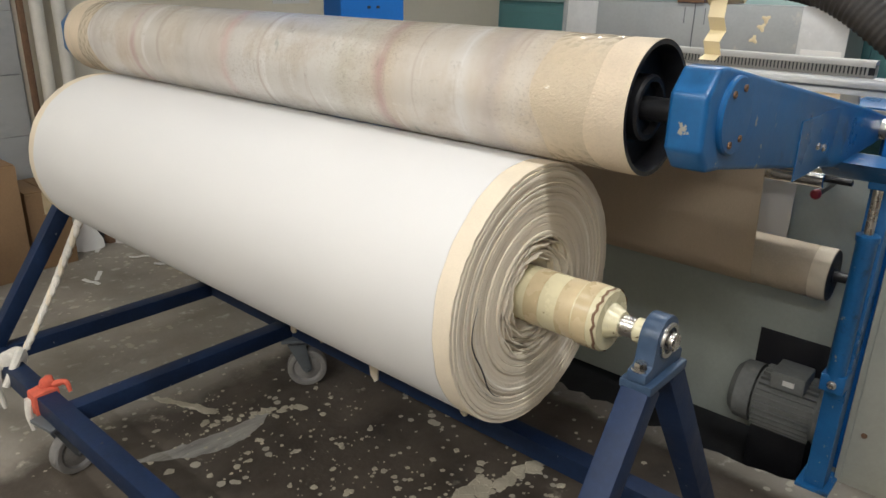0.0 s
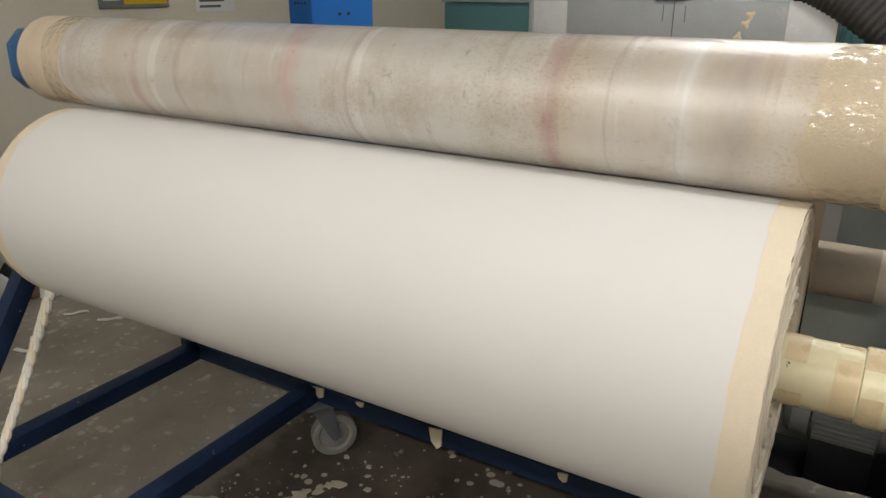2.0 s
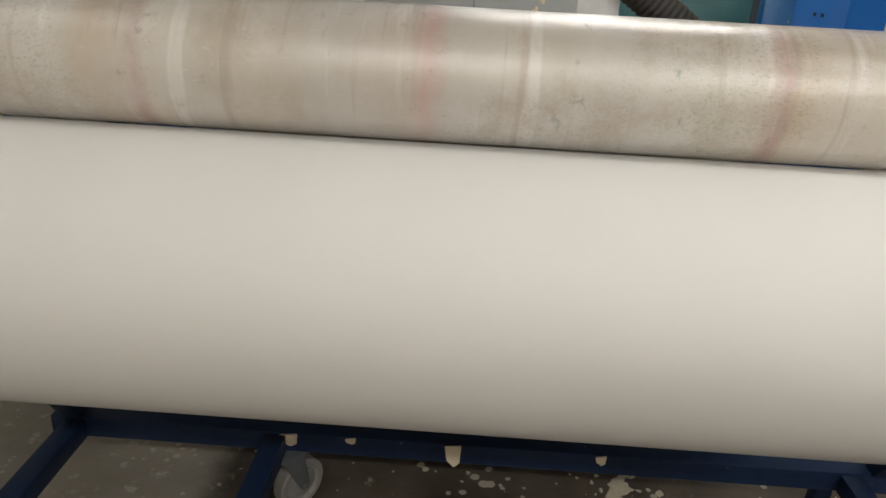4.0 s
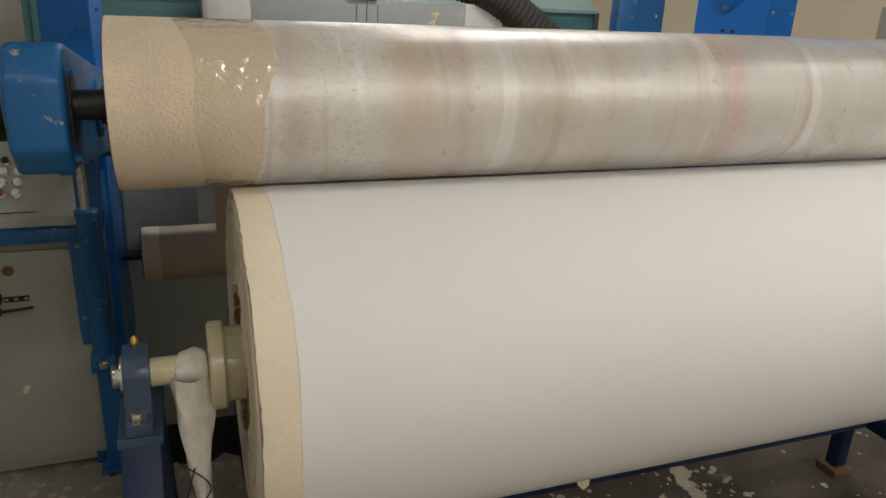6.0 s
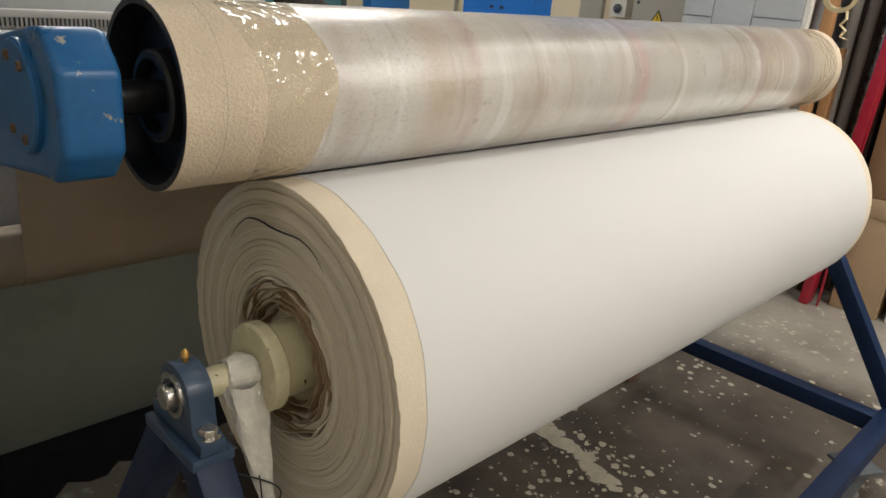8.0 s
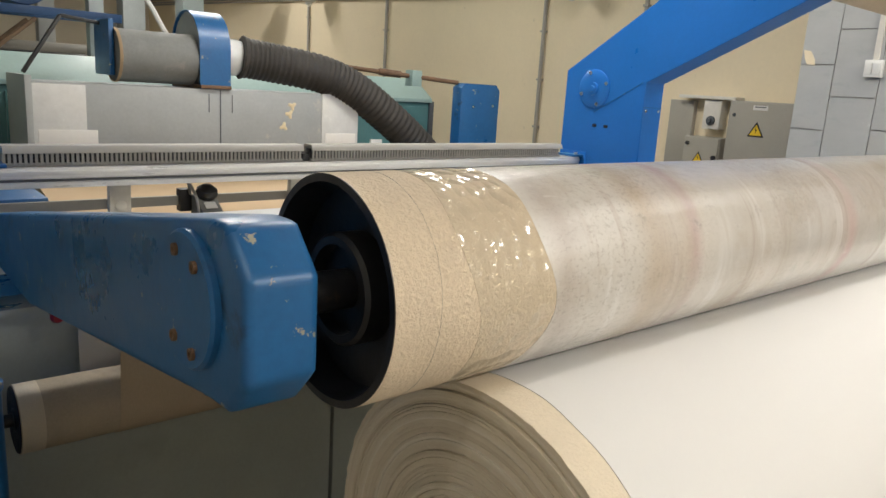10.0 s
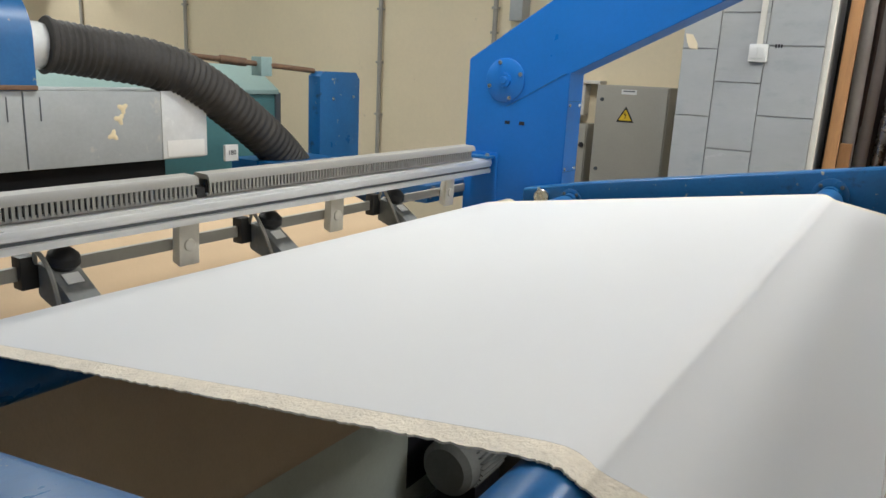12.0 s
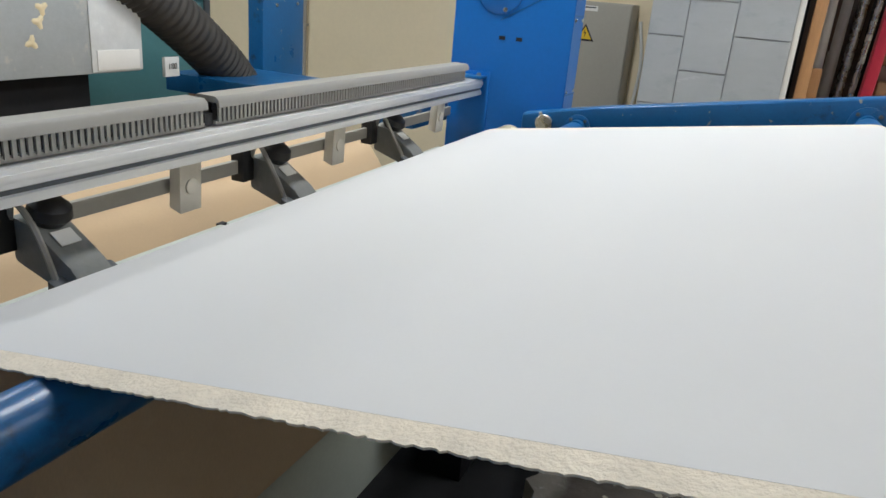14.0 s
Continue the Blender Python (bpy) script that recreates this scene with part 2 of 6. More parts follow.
M_DUCT = surface("grey_plastic", (0.33, 0.32, 0.29), 0.5, var=0.06, scale=6, fine=80, bump=0.05, dist=0.0005)
M_DKGREY = surface("dark_grey_plastic", (0.09, 0.10, 0.11), 0.45, var=0.15, scale=20, fine=90, bump=0.1, dist=0.001)
M_TEAL = surface("teal_paint", (0.08, 0.205, 0.215), 0.45, var=0.1, scale=4, fine=60, bump=0.08, dist=0.001)
M_TEALL = surface("pale_teal_paint", (0.30, 0.42, 0.40), 0.45, var=0.1, scale=4, fine=60, bump=0.08, dist=0.001)
M_PANEL = surface("grey_green_paint", (0.50, 0.54, 0.49), 0.4, var=0.1, scale=2.5, fine=70, bump=0.05, dist=0.001, marks2=((0.42, 0.455, 0.41), 3, 0.55, 0.25))
M_CONS = surface("grey_enamel", (0.34, 0.345, 0.30), 0.42, var=0.08, scale=5, fine=80, bump=0.05, dist=0.001)
M_CAB = surface("taupe_enamel", (0.36, 0.34, 0.29), 0.45, var=0.06, scale=5, fine=90, bump=0.05, dist=0.001)
M_WALL = surface("cream_wall_paint", (0.80, 0.69, 0.49), 0.75, var=0.05, scale=1.6, fine=40, bump=0.25, dist=0.002, marks=((0.52, 0.45, 0.32), 7, 0.68, 0.1))
M_WALLW = surface("pale_wall_paint", (0.68, 0.63, 0.52), 0.75, var=0.06, scale=1.6, fine=40, bump=0.25, dist=0.002, marks=((0.5, 0.46, 0.38), 6, 0.66, 0.1))
M_TILE = surface("white_marble_tile", (0.44, 0.45, 0.445), 0.18, var=0.06, scale=3, fine=14, bump=0.02, dist=0.001, marks=((0.36, 0.38, 0.38), 5, 0.55, 0.2), stretch=(1, 1, 2.2))
M_GROUT = surface("grey_grout", (0.38, 0.38, 0.37), 0.9, var=0.15)
M_PIPEW = surface("white_pipe_paint", (0.72, 0.69, 0.62), 0.45, var=0.08, scale=9, fine=50, bump=0.1)
M_CONDUIT = surface("grey_conduit", (0.35, 0.33, 0.29), 0.55, var=0.1, scale=9, fine=50, bump=0.1)
M_CARD = surface("brown_cardboard", (0.25, 0.155, 0.08), 0.85, var=0.14, scale=4, fine=80, bump=0.15, dist=0.001)
M_CARDP = surface("pale_cardboard", (0.38, 0.27, 0.16), 0.85, var=0.12, scale=4, fine=80, bump=0.15, dist=0.001)
M_WOOD = surface("raw_pine", (0.42, 0.22, 0.09), 0.7, var=0.2, scale=5, fine=60, bump=0.2, stretch=(6, 6, 0.6))
M_WOODD = surface("dark_wood", (0.09, 0.06, 0.045), 0.7, var=0.25, scale=5, fine=60, bump=0.2, stretch=(6, 6, 0.6))
M_RED = surface("red_sheet", (0.33, 0.012, 0.03), 0.4, var=0.12, scale=6, fine=60, bump=0.1)
# near-black that puts deep shade into the colour; also one dark rag
M_DARK = surface("deep_shade_and_dark_rag", (0.02, 0.02, 0.022), 0.8, var=0.2)
M_HOSE = surface("dusty_black_hose", (0.045, 0.041, 0.037), 0.75, var=0.35, scale=9, fine=70, bump=0.4, dist=0.003)
M_WHITEP = surface("white_plastic", (0.75, 0.75, 0.72), 0.4, var=0.03)
M_YELLOW = surface("yellow_paint", (0.75, 0.50, 0.02), 0.45, var=0.04)
M_PAPER = surface("white_paper", (0.74, 0.73, 0.70), 0.8, var=0.04)
M_TAPE = surface("masking_tape", (0.70, 0.60, 0.38), 0.6, var=0.05)
M_TAN = surface("tan_parcel_tape", (0.54, 0.44, 0.27), 0.3, var=0.1, scale=14)
M_ROPE = surface("twisted_rag", (0.66, 0.63, 0.57), 0.9, var=0.2, scale=24, fine=120, bump=0.6, dist=0.003, marks2=((0.22, 0.19, 0.16), 12, 0.58, 0.2))
M_ORANGE = surface("faded_red_rag", (0.62, 0.12, 0.07), 0.9, var=0.2, scale=20, fine=120, bump=0.5, dist=0.003)
M_CEIL = surface("ceiling_paint", (0.66, 0.63, 0.57), 0.85, var=0.06, scale=1, fine=30)
M_COREEDGE = surface("brown_frayed_edge", (0.36, 0.26, 0.16), 0.95, var=0.25, scale=22, fine=160, bump=0.8, dist=0.003)
M_RUST = surface("rusty_iron", (0.16, 0.09, 0.05), 0.7, var=0.3, scale=18, fine=90, bump=0.4)
M_CASTOR = surface("grey_cast_wheel", (0.22, 0.21, 0.20), 0.6, var=0.2, scale=18, fine=80, bump=0.3)
M_BROWNR = surface("brown_tyre", (0.13, 0.075, 0.05), 0.65, var=0.2, scale=18, fine=80, bump=0.2)
M_MOTOR = surface("dusty_grey_motor_paint", (0.20, 0.205, 0.197), 0.75, var=0.18, scale=9, fine=70, bump=0.15, marks2=((0.36, 0.34, 0.3), 6, 0.58, 0.2))
M_CLEAR = surface("clear_tape", (0.66, 0.67, 0.66), 0.2, var=0.08, scale=14, coat=0.6, coat_rough=0.08)
M_BRASS = surface("brass", (0.6, 0.38, 0.12), 0.35, metal=1.0, var=0.15)
# black for ink and black parts, also for painted shade in gaps and openings
M_INKSHADE = surface("black_ink_and_shade", (0.015, 0.015, 0.02), 0.6, var=0.1)


def floor_material():
    """Stained concrete: pale grey-brown with cement dust, dark oily patch where the trolley stands, splashes of cream coating."""
    m = bpy.data.materials.new("stained_concrete")
    nt, N, L, bsdf = nodes_of(m)
    tc = N.new("ShaderNodeTexCoord")
    P = tc.outputs["Object"]

    def noise_node(s, d=6.0, r=0.6):
        n = N.new("ShaderNodeTexNoise")
        n.inputs["Scale"].default_value, n.inputs["Detail"].default_value, n.inputs["Roughness"].default_value = s, d, r
        L.new(P, n.inputs["Vector"])
        return n.outputs["Fac"]

    def rng(v, a, b, c=0.0, d=1.0):
        r = N.new("ShaderNodeMapRange")
        for key, val in (("From Min", a), ("From Max", b), ("To Min", c), ("To Max", d)):
            r.inputs[key].default_value = val
        L.new(v, r.inputs["Value"])
        return r.outputs["Result"]

    def mathn(op, a, b):
        n = N.new("ShaderNodeMath")
        n.operation = op
        for i, v in enumerate((a, b)):
            if isinstance(v, (int, float)):
                n.inputs[i].default_value = v
            else:
                L.new(v, n.inputs[i])
        return n.outputs[0]

    def mixc(f, a, b):
        n = N.new("ShaderNodeMix")
        n.data_type = "RGBA"
        L.new(f, n.inputs["Factor"])
        for key, v in (("A", a), ("B", b)):
            if isinstance(v, tuple):
                n.inputs[key].default_value = (*v, 1)
            else:
                L.new(v, n.inputs[key])
        return n.outputs["Result"]

    pale = mixc(rng(noise_node(2.2), 0.3, 0.7), (0.19, 0.172, 0.142), (0.33, 0.30, 0.255))
    pale = mixc(rng(noise_node(14), 0.58, 0.68), pale, (0.43, 0.41, 0.36))
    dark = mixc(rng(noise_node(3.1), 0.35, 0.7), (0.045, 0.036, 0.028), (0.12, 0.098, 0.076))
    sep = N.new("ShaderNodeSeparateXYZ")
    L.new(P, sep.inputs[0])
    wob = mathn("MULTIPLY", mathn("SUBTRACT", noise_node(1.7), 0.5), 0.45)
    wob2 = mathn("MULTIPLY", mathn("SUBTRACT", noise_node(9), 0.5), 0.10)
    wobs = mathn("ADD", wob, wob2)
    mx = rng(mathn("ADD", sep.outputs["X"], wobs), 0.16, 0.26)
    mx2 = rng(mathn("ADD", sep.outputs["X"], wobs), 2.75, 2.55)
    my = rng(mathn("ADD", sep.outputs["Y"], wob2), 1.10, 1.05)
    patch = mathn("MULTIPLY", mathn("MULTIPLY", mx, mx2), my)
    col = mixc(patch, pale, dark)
    spots = N.new("ShaderNodeTexVoronoi")
    spots.inputs["Scale"].default_value = 24
    L.new(P, spots.inputs["Vector"])
    size = rng(noise_node(2.3), 0.42, 0.66, 0.0, 0.42)
    dot = mathn("LESS_THAN", mathn("ADD", spots.outputs["Distance"], mathn("MULTIPLY", mathn("SUBTRACT", noise_node(60), 0.5), 0.3)), size)
    rare = mathn("GREATER_THAN", rng(spots.outputs["Color"], 0, 1), 0.45)
    dots = mathn("MULTIPLY", dot, rare)
    smear = rng(noise_node(5.5, 8, 0.7), 0.62, 0.68)
    smear = mathn("MULTIPLY", smear, rng(noise_node(1.3), 0.45, 0.6))
    marks = mathn("MAXIMUM", dots, smear)
    col = mixc(mathn("MULTIPLY", marks, 0.85), col, (0.46, 0.42, 0.34))
    L.new(col, bsdf.inputs["Base Color"])
    L.new(rng(noise_node(3.3), 0.3, 0.7, 0.42, 0.75), bsdf.inputs["Roughness"])
    bp = N.new("ShaderNodeBump")
    bp.inputs["Strength"].default_value, bp.inputs["Distance"].default_value = 0.5, 0.004
    L.new(mathn("ADD", noise_node(45), mathn("MULTIPLY", marks, 0.5)), bp.inputs["Height"])
    L.new(bp.outputs["Normal"], bsdf.inputs["Normal"])
    return m


def film_material():
    """Old brown paper sleeve under crinkled clear film, milky and with sheen painted in, with bands of dye and glue
    round it; bands run along local x.
    """
    m = bpy.data.materials.new("film_over_stained_sleeve")
    nt, N, L, bsdf = nodes_of(m)
    tc = N.new("ShaderNodeTexCoord")
    P = tc.outputs["Object"]
    sep = N.new("ShaderNodeSeparateXYZ")
    L.new(P, sep.inputs[0])

    def noise_node(s, stretch=(1, 1, 1), d=5.0, r=0.6):
        mp = N.new("ShaderNodeMapping")
        mp.inputs["Scale"].default_value = stretch
        L.new(P, mp.inputs["Vector"])
        n = N.new("ShaderNodeTexNoise")
        n.inputs["Scale"].default_value, n.inputs["Detail"].default_value, n.inputs["Roughness"].default_value = s, d, r
        L.new(mp.outputs["Vector"], n.inputs["Vector"])
        return n.outputs["Fac"]

    wig = N.new("ShaderNodeMath")
    wig.operation = "MULTIPLY_ADD"
    wig.inputs[1].default_value = 0.05
    L.new(noise_node(5.0), wig.inputs[0])
    L.new(sep.outputs["X"], wig.inputs[2])
    pos = N.new("ShaderNodeMapRange")
    pos.inputs["From Min"].default_value, pos.inputs["From Max"].default_value = -1.03, 1.03
    L.new(wig.outputs[0], pos.inputs["Value"])
    ramp = N.new("ShaderNodeValToRGB")
    bands = [(0.0, (0.50, 0.41, 0.29)), (0.075, (0.48, 0.39, 0.27)), (0.086, (0.66, 0.64, 0.61)), (0.10, (0.60, 0.57, 0.53)), (0.112, (0.47, 0.42, 0.38)), (0.135, (0.57, 0.54, 0.49)), (0.175, (0.56, 0.52, 0.46)),
             (0.19, (0.49, 0.40, 0.30)), (0.225, (0.52, 0.44, 0.35)), (0.236, (0.40, 0.21, 0.19)), (0.246, (0.55, 0.49, 0.40)), (0.29, (0.45, 0.40, 0.33)), (0.33, (0.53, 0.48, 0.41)), (0.38, (0.48, 0.45, 0.41)),
             (0.455, (0.52, 0.47, 0.42)), (0.47, (0.52, 0.36, 0.33)), (0.485, (0.50, 0.47, 0.43)), (0.56, (0.55, 0.52, 0.47)), (0.63, (0.47, 0.44, 0.39)), (0.70, (0.50, 0.47, 0.38)), (0.735, (0.58, 0.54, 0.47)),
             (0.752, (0.42, 0.25, 0.22)), (0.762, (0.53, 0.45, 0.34)), (0.84, (0.51, 0.42, 0.31)), (0.856, (0.65, 0.62, 0.58)), (0.868, (0.50, 0.42, 0.32)), (0.893, (0.36, 0.28, 0.23)), (0.91, (0.52, 0.43, 0.31)), (1.0, (0.54, 0.44, 0.31))]
    els = ramp.color_ramp.elements
    els[0].position, els[0].color = bands[0][0], (*bands[0][1], 1)
    els[1].position, els[1].color = bands[-1][0], (*bands[-1][1], 1)
    for p, c in bands[1:-1]:
        e = els.new(p)
        e.color = (*c, 1)
    L.new(pos.outputs["Result"], ramp.inputs["Fac"])
    colour = ramp.outputs["Color"]

    def mixc(f, a, b, k=1.0):
        n = N.new("ShaderNodeMix")
        n.data_type = "RGBA"
        s = N.new("ShaderNodeMath")
        s.operation = "MULTIPLY"
        s.inputs[1].default_value = k
        L.new(f, s.inputs[0])
        L.new(s.outputs[0], n.inputs["Factor"])
        L.new(a, n.inputs["A"])
        n.inputs["B"].default_value = (*b, 1)
        return n.outputs["Result"]

    def rng(v, a, b):
        r = N.new("ShaderNodeMapRange")
        r.inputs["From Min"].default_value, r.inputs["From Max"].default_value = a, b
        L.new(v, r.inputs["Value"])
        return r.outputs["Result"]

    # whitish mixes here and below: milky film plus its sheen put into the colour
    colour = mixc(rng(noise_node(5.0, (1, 0.5, 0.5)), 0.36, 0.62), colour, (0.66, 0.65, 0.63), 0.62)
    colour = mixc(rng(noise_node(15.0, (1.5, 0.1, 0.1), 4, 0.65), 0.57, 0.66), colour, (0.40, 0.32, 0.27), 0.5)
    colour = mixc(rng(noise_node(11.0, (1.7, 0.16, 0.16), 3, 0.6), 0.60, 0.66), colour, (0.74, 0.73, 0.71), 0.55)
    colour = mixc(rng(noise_node(9.0, (0.7, 0.7, 0.7), 7, 0.7), 0.52, 0.64), colour, (0.44, 0.37, 0.29), 0.5)
    patchy = N.new("ShaderNodeMath")
    patchy.operation = "MULTIPLY"
    L.new(rng(noise_node(210.0, (0.7, 1, 1), 4, 0.7), 0.52, 0.64), patchy.inputs[0])
    L.new(rng(noise_node(3.4, (1, 0.7, 0.7), 3), 0.48, 0.62), patchy.inputs[1])
    colour = mixc(patchy.outputs[0], colour, (0.28, 0.24, 0.20), 0.4)
    colour = mixc(rng(noise_node(60.0, (0.4, 1.4, 1.4), 5, 0.7), 0.62, 0.74), colour, (0.72, 0.70, 0.67), 0.5)
    colour = mixc(rng(noise_node(22.0, (1, 1.5, 1.5), 8, 0.75), 0.60, 0.70), colour, (0.22, 0.19, 0.17), 0.45)
    colour = mixc(rng(noise_node(4.0, (2.5, 1, 1), 6, 0.7), 0.66, 0.72), colour, (0.14, 0.18, 0.15), 0.5)
    L.new(colour, bsdf.inputs["Base Color"])
    bsdf.inputs["Roughness"].default_value = 0.5
    bsdf.inputs["Coat Weight"].default_value = 1.0
    bsdf.inputs["Coat IOR"].default_value = 1.6
    bsdf.inputs["Coat Roughness"].default_value = 0.22
    bp = N.new("ShaderNodeBump")
    bp.inputs["Strength"].default_value, bp.inputs["Distance"].default_value = 0.6, 0.003
    L.new(noise_node(38.0, (0.6, 1.6, 1.6), 6.0, 0.65), bp.inputs["Height"])
    L.new(bp.outputs["Normal"], bsdf.inputs["Coat Normal"])
    bp2 = N.new("ShaderNodeBump")
    bp2.inputs["Strength"].default_value, bp2.inputs["Distance"].default_value = 0.3, 0.002
    L.new(noise_node(70.0), bp2.inputs["Height"])
    L.new(bp2.outputs["Normal"], bsdf.inputs["Normal"])
    return m


M_FILMEDGE = surface("glossy_film_over_raw_sleeve", (0.58, 0.49, 0.36), 0.8, var=0.10, scale=8, fine=230, bump=0.8, dist=0.0025, coat=1.0, coat_rough=0.1)


def crinkle(m):
    """Gives the clear coat of a material its own sharp wrinkles."""
    nt, N, L, bsdf = nodes_of(m)
    tc = N.new("ShaderNodeTexCoord")
    n = N.new("ShaderNodeTexVoronoi")
    n.inputs["Scale"].default_value = 55.0
    L.new(tc.outputs["Object"], n.inputs["Vector"])
    bp = N.new("ShaderNodeBump")
    bp.inputs["Strength"].default_value, bp.inputs["Distance"].default_value = 0.8, 0.006
    L.new(n.outputs["Distance"], bp.inputs["Height"])
    L.new(bp.outputs["Normal"], bsdf.inputs["Coat Normal"])


crinkle(M_FILMEDGE)
M_DKBLUE = surface("dark_blue_paint", (0.010, 0.05, 0.15), 0.5, var=0.2, scale=5, fine=70, bump=0.1)
M_SPILL = surface("dried_coating", (0.44, 0.40, 0.31), 0.75, var=0.25, scale=18, fine=120, bump=0.4, dist=0.002)
M_SMEAR = surface("brushed_coating_smear", (0.30, 0.29, 0.265), 0.5, var=0.5, scale=7, fine=60, bump=0.2, dist=0.001, stretch=(5, 0.7, 1))


def ring_material():
    """Edges of many wound turns: thin rings of cream, tan and grey round the local x axis."""
    m = bpy.data.materials.new("wound_edges")
    nt, N, L, bsdf = nodes_of(m)
    tc = N.new("ShaderNodeTexCoord")
    flat = N.new("ShaderNodeVectorMath")
    flat.operation = "MULTIPLY"
    flat.inputs[1].default_value = (0, 1, 1)
    L.new(tc.outputs["Object"], flat.inputs[0])
    rad = N.new("ShaderNodeVectorMath")
    rad.operation = "LENGTH"
    L.new(flat.outputs["Vector"], rad.inputs[0])
    soft = N.new("ShaderNodeTexNoise")
    soft.inputs["Scale"].default_value, soft.inputs["Detail"].default_value = 9.0, 4.0
    L.new(tc.outputs["Object"], soft.inputs["Vector"])
    wob = N.new("ShaderNodeMath")
    wob.operation = "MULTIPLY_ADD"
    wob.inputs[1].default_value = 0.006
    L.new(soft.outputs["Fac"], wob.inputs[0])
    L.new(rad.outputs["Value"], wob.inputs[2])
    ring = N.new("ShaderNodeTexNoise")
    ring.noise_dimensions = "1D"
    ring.inputs["Scale"].default_value, ring.inputs["Detail"].default_value, ring.inputs["Roughness"].default_value = 70.0, 5.0, 0.75
    L.new(wob.outputs[0], ring.inputs["W"])
    ramp = N.new("ShaderNodeValToRGB")
    e = ramp.color_ramp.elements
    e[0].position, e[0].color = 0.28, (0.54, 0.46, 0.34, 1)
    e[1].position, e[1].color = 0.72, (0.78, 0.73, 0.63, 1)
    mid = e.new(0.42)
    mid.color = (0.68, 0.61, 0.49, 1)
    mid = e.new(0.55)
    mid.color = (0.68, 0.61, 0.49, 1)
    L.new(ring.outputs["Fac"], ramp.inputs["Fac"])
    L.new(ramp.outputs["Color"], bsdf.inputs["Base Color"])
    bsdf.inputs["Roughness"].default_value = 0.95
    fine = N.new("ShaderNodeTexNoise")
    fine.inputs["Scale"].default_value = 240.0
    L.new(tc.outputs["Object"], fine.inputs["Vector"])
    add = N.new("ShaderNodeMath")
    add.operation = "ADD"
    L.new(ring.outputs["Fac"], add.inputs[0])
    L.new(fine.outputs["Fac"], add.inputs[1])
    bp = N.new("ShaderNodeBump")
    bp.inputs["Strength"].default_value, bp.inputs["Distance"].default_value = 0.45, 0.003
    L.new(add.outputs[0], bp.inputs["Height"])
    L.new(bp.outputs["Normal"], bsdf.inputs["Normal"])
    return m


M_RINGS = ring_material()
M_FLOOR = floor_material()
M_FILM = film_material()


# ---- structure ----
EDGE_Y = 1.16  # where the concrete ends at the machine's trough


def build_structure():
    rnd = random.Random(3)
    # concrete floor with a broken edge along the trough
    b = bmesh.new()
    xs = [-1.95 + 0.05 * i for i in range(121)]
    front, back = [], []
    for x in xs:
        front.append(b.verts.new((x, -3.4, 0)))
        ragged = EDGE_Y + rnd.uniform(-0.03, 0.03) if -0.36 < x < 2.2 else 13.0
        back.append((x, ragged))
    top = [b.verts.new((x, y if y < 5 else 13.0, 0)) for x, y in back]
    low = [b.verts.new((v.co.x, v.co.y + 0.01, -0.26)) for v in top]
    for i in range(len(xs) - 1):
        b.faces.new((front[i], front[i + 1], top[i + 1], top[i]))
        b.faces.new((top[i], top[i + 1], low[i + 1], low[i]))
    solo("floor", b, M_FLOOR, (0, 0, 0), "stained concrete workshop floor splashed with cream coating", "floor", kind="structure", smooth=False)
    # dried splashes of coating, thickest under the roll
    b = bmesh.new()

    def blob(x, y, r, stretch=1.0, turn=0.0, n=11):
        ring = []
        for k in range(n):
            a = 2 * math.pi * k / n
            q = r * rnd.uniform(0.7, 1.25)
            u, v = q * math.cos(a) * stretch, q * math.sin(a)
            ring.append((x + u * math.cos(turn) - v * math.sin(turn), y + u * math.sin(turn) + v * math.cos(turn)))
        up = rnd.uniform(0.0008, 0.0035)
        top = [b.verts.new((x + (px - x) * 0.85, y + (py - y) * 0.85, up)) for px, py in ring]
        low = [b.verts.new((px, py, 0.0002)) for px, py in ring]
        b.faces.new(top)
        for k in range(n):
            j = (k + 1) % n
            b.faces.new((low[k], low[j], top[j], top[k]))

    for cx, cy, sx, sy, count, big in ((0.85, 0.25, 0.26, 0.22, 230, 0.016), (1.36, 0.35, 0.10, 0.30, 130, 0.022), (1.75, 0.3, 0.25, 0.35, 60, 0.014), (0.40, 0.08, 0.16, 0.10, 130, 0.010), (1.35, -0.3, 0.4, 0.3, 70, 0.014), (2.5, 0.0, 0.3, 0.6, 30, 0.02)):
        for _ in range(count):
            x, y = rnd.gauss(cx, sx), min(rnd.gauss(cy, sy), 1.05)
            blob(x, y, big * rnd.choice([0.12, 0.16, 0.2, 0.28, 0.4, 0.7]))
    for i in range(34):
        s = i / 33
        blob(1.44 - 0.15 * s + rnd.uniform(-0.03, 0.03), 0.72 - 0.6 * s, rnd.uniform(0.012, 0.034), rnd.uniform(1, 1.6), rnd.uniform(0, 3))
    for i in range(14):
        blob(0.15 + 0.016 * i + rnd.uniform(-0.012, 0.012), 0.02 + 0.007 * i, rnd.uniform(0.010, 0.024), 1.6, 0.4)
    for i in range(16):
        s = i / 15
        blob(0.43 + 0.14 * s + rnd.uniform(-0.015, 0.015), 0.05 + 0.30 * s, rnd.uniform(0.006, 0.02), 1.5, rnd.uniform(0, 3))
    solo("dried_splashes", b, M_SPILL, (0.9, 0.3, 0), "dried cream splashes of coating on the floor", "splashes", kind="stuff", smooth=False)
    smear = bmesh.new()
    left, right = [], []
    for i in range(25):
        q = i / 24
        x, y, w = 0.455 + 0.10 * math.sin(q * 2.6), -0.22 + 0.50 * q, 0.052 * math.sin(math.pi * (0.06 + 0.9 * q)) + 0.006 * rnd.uniform(-1, 1)
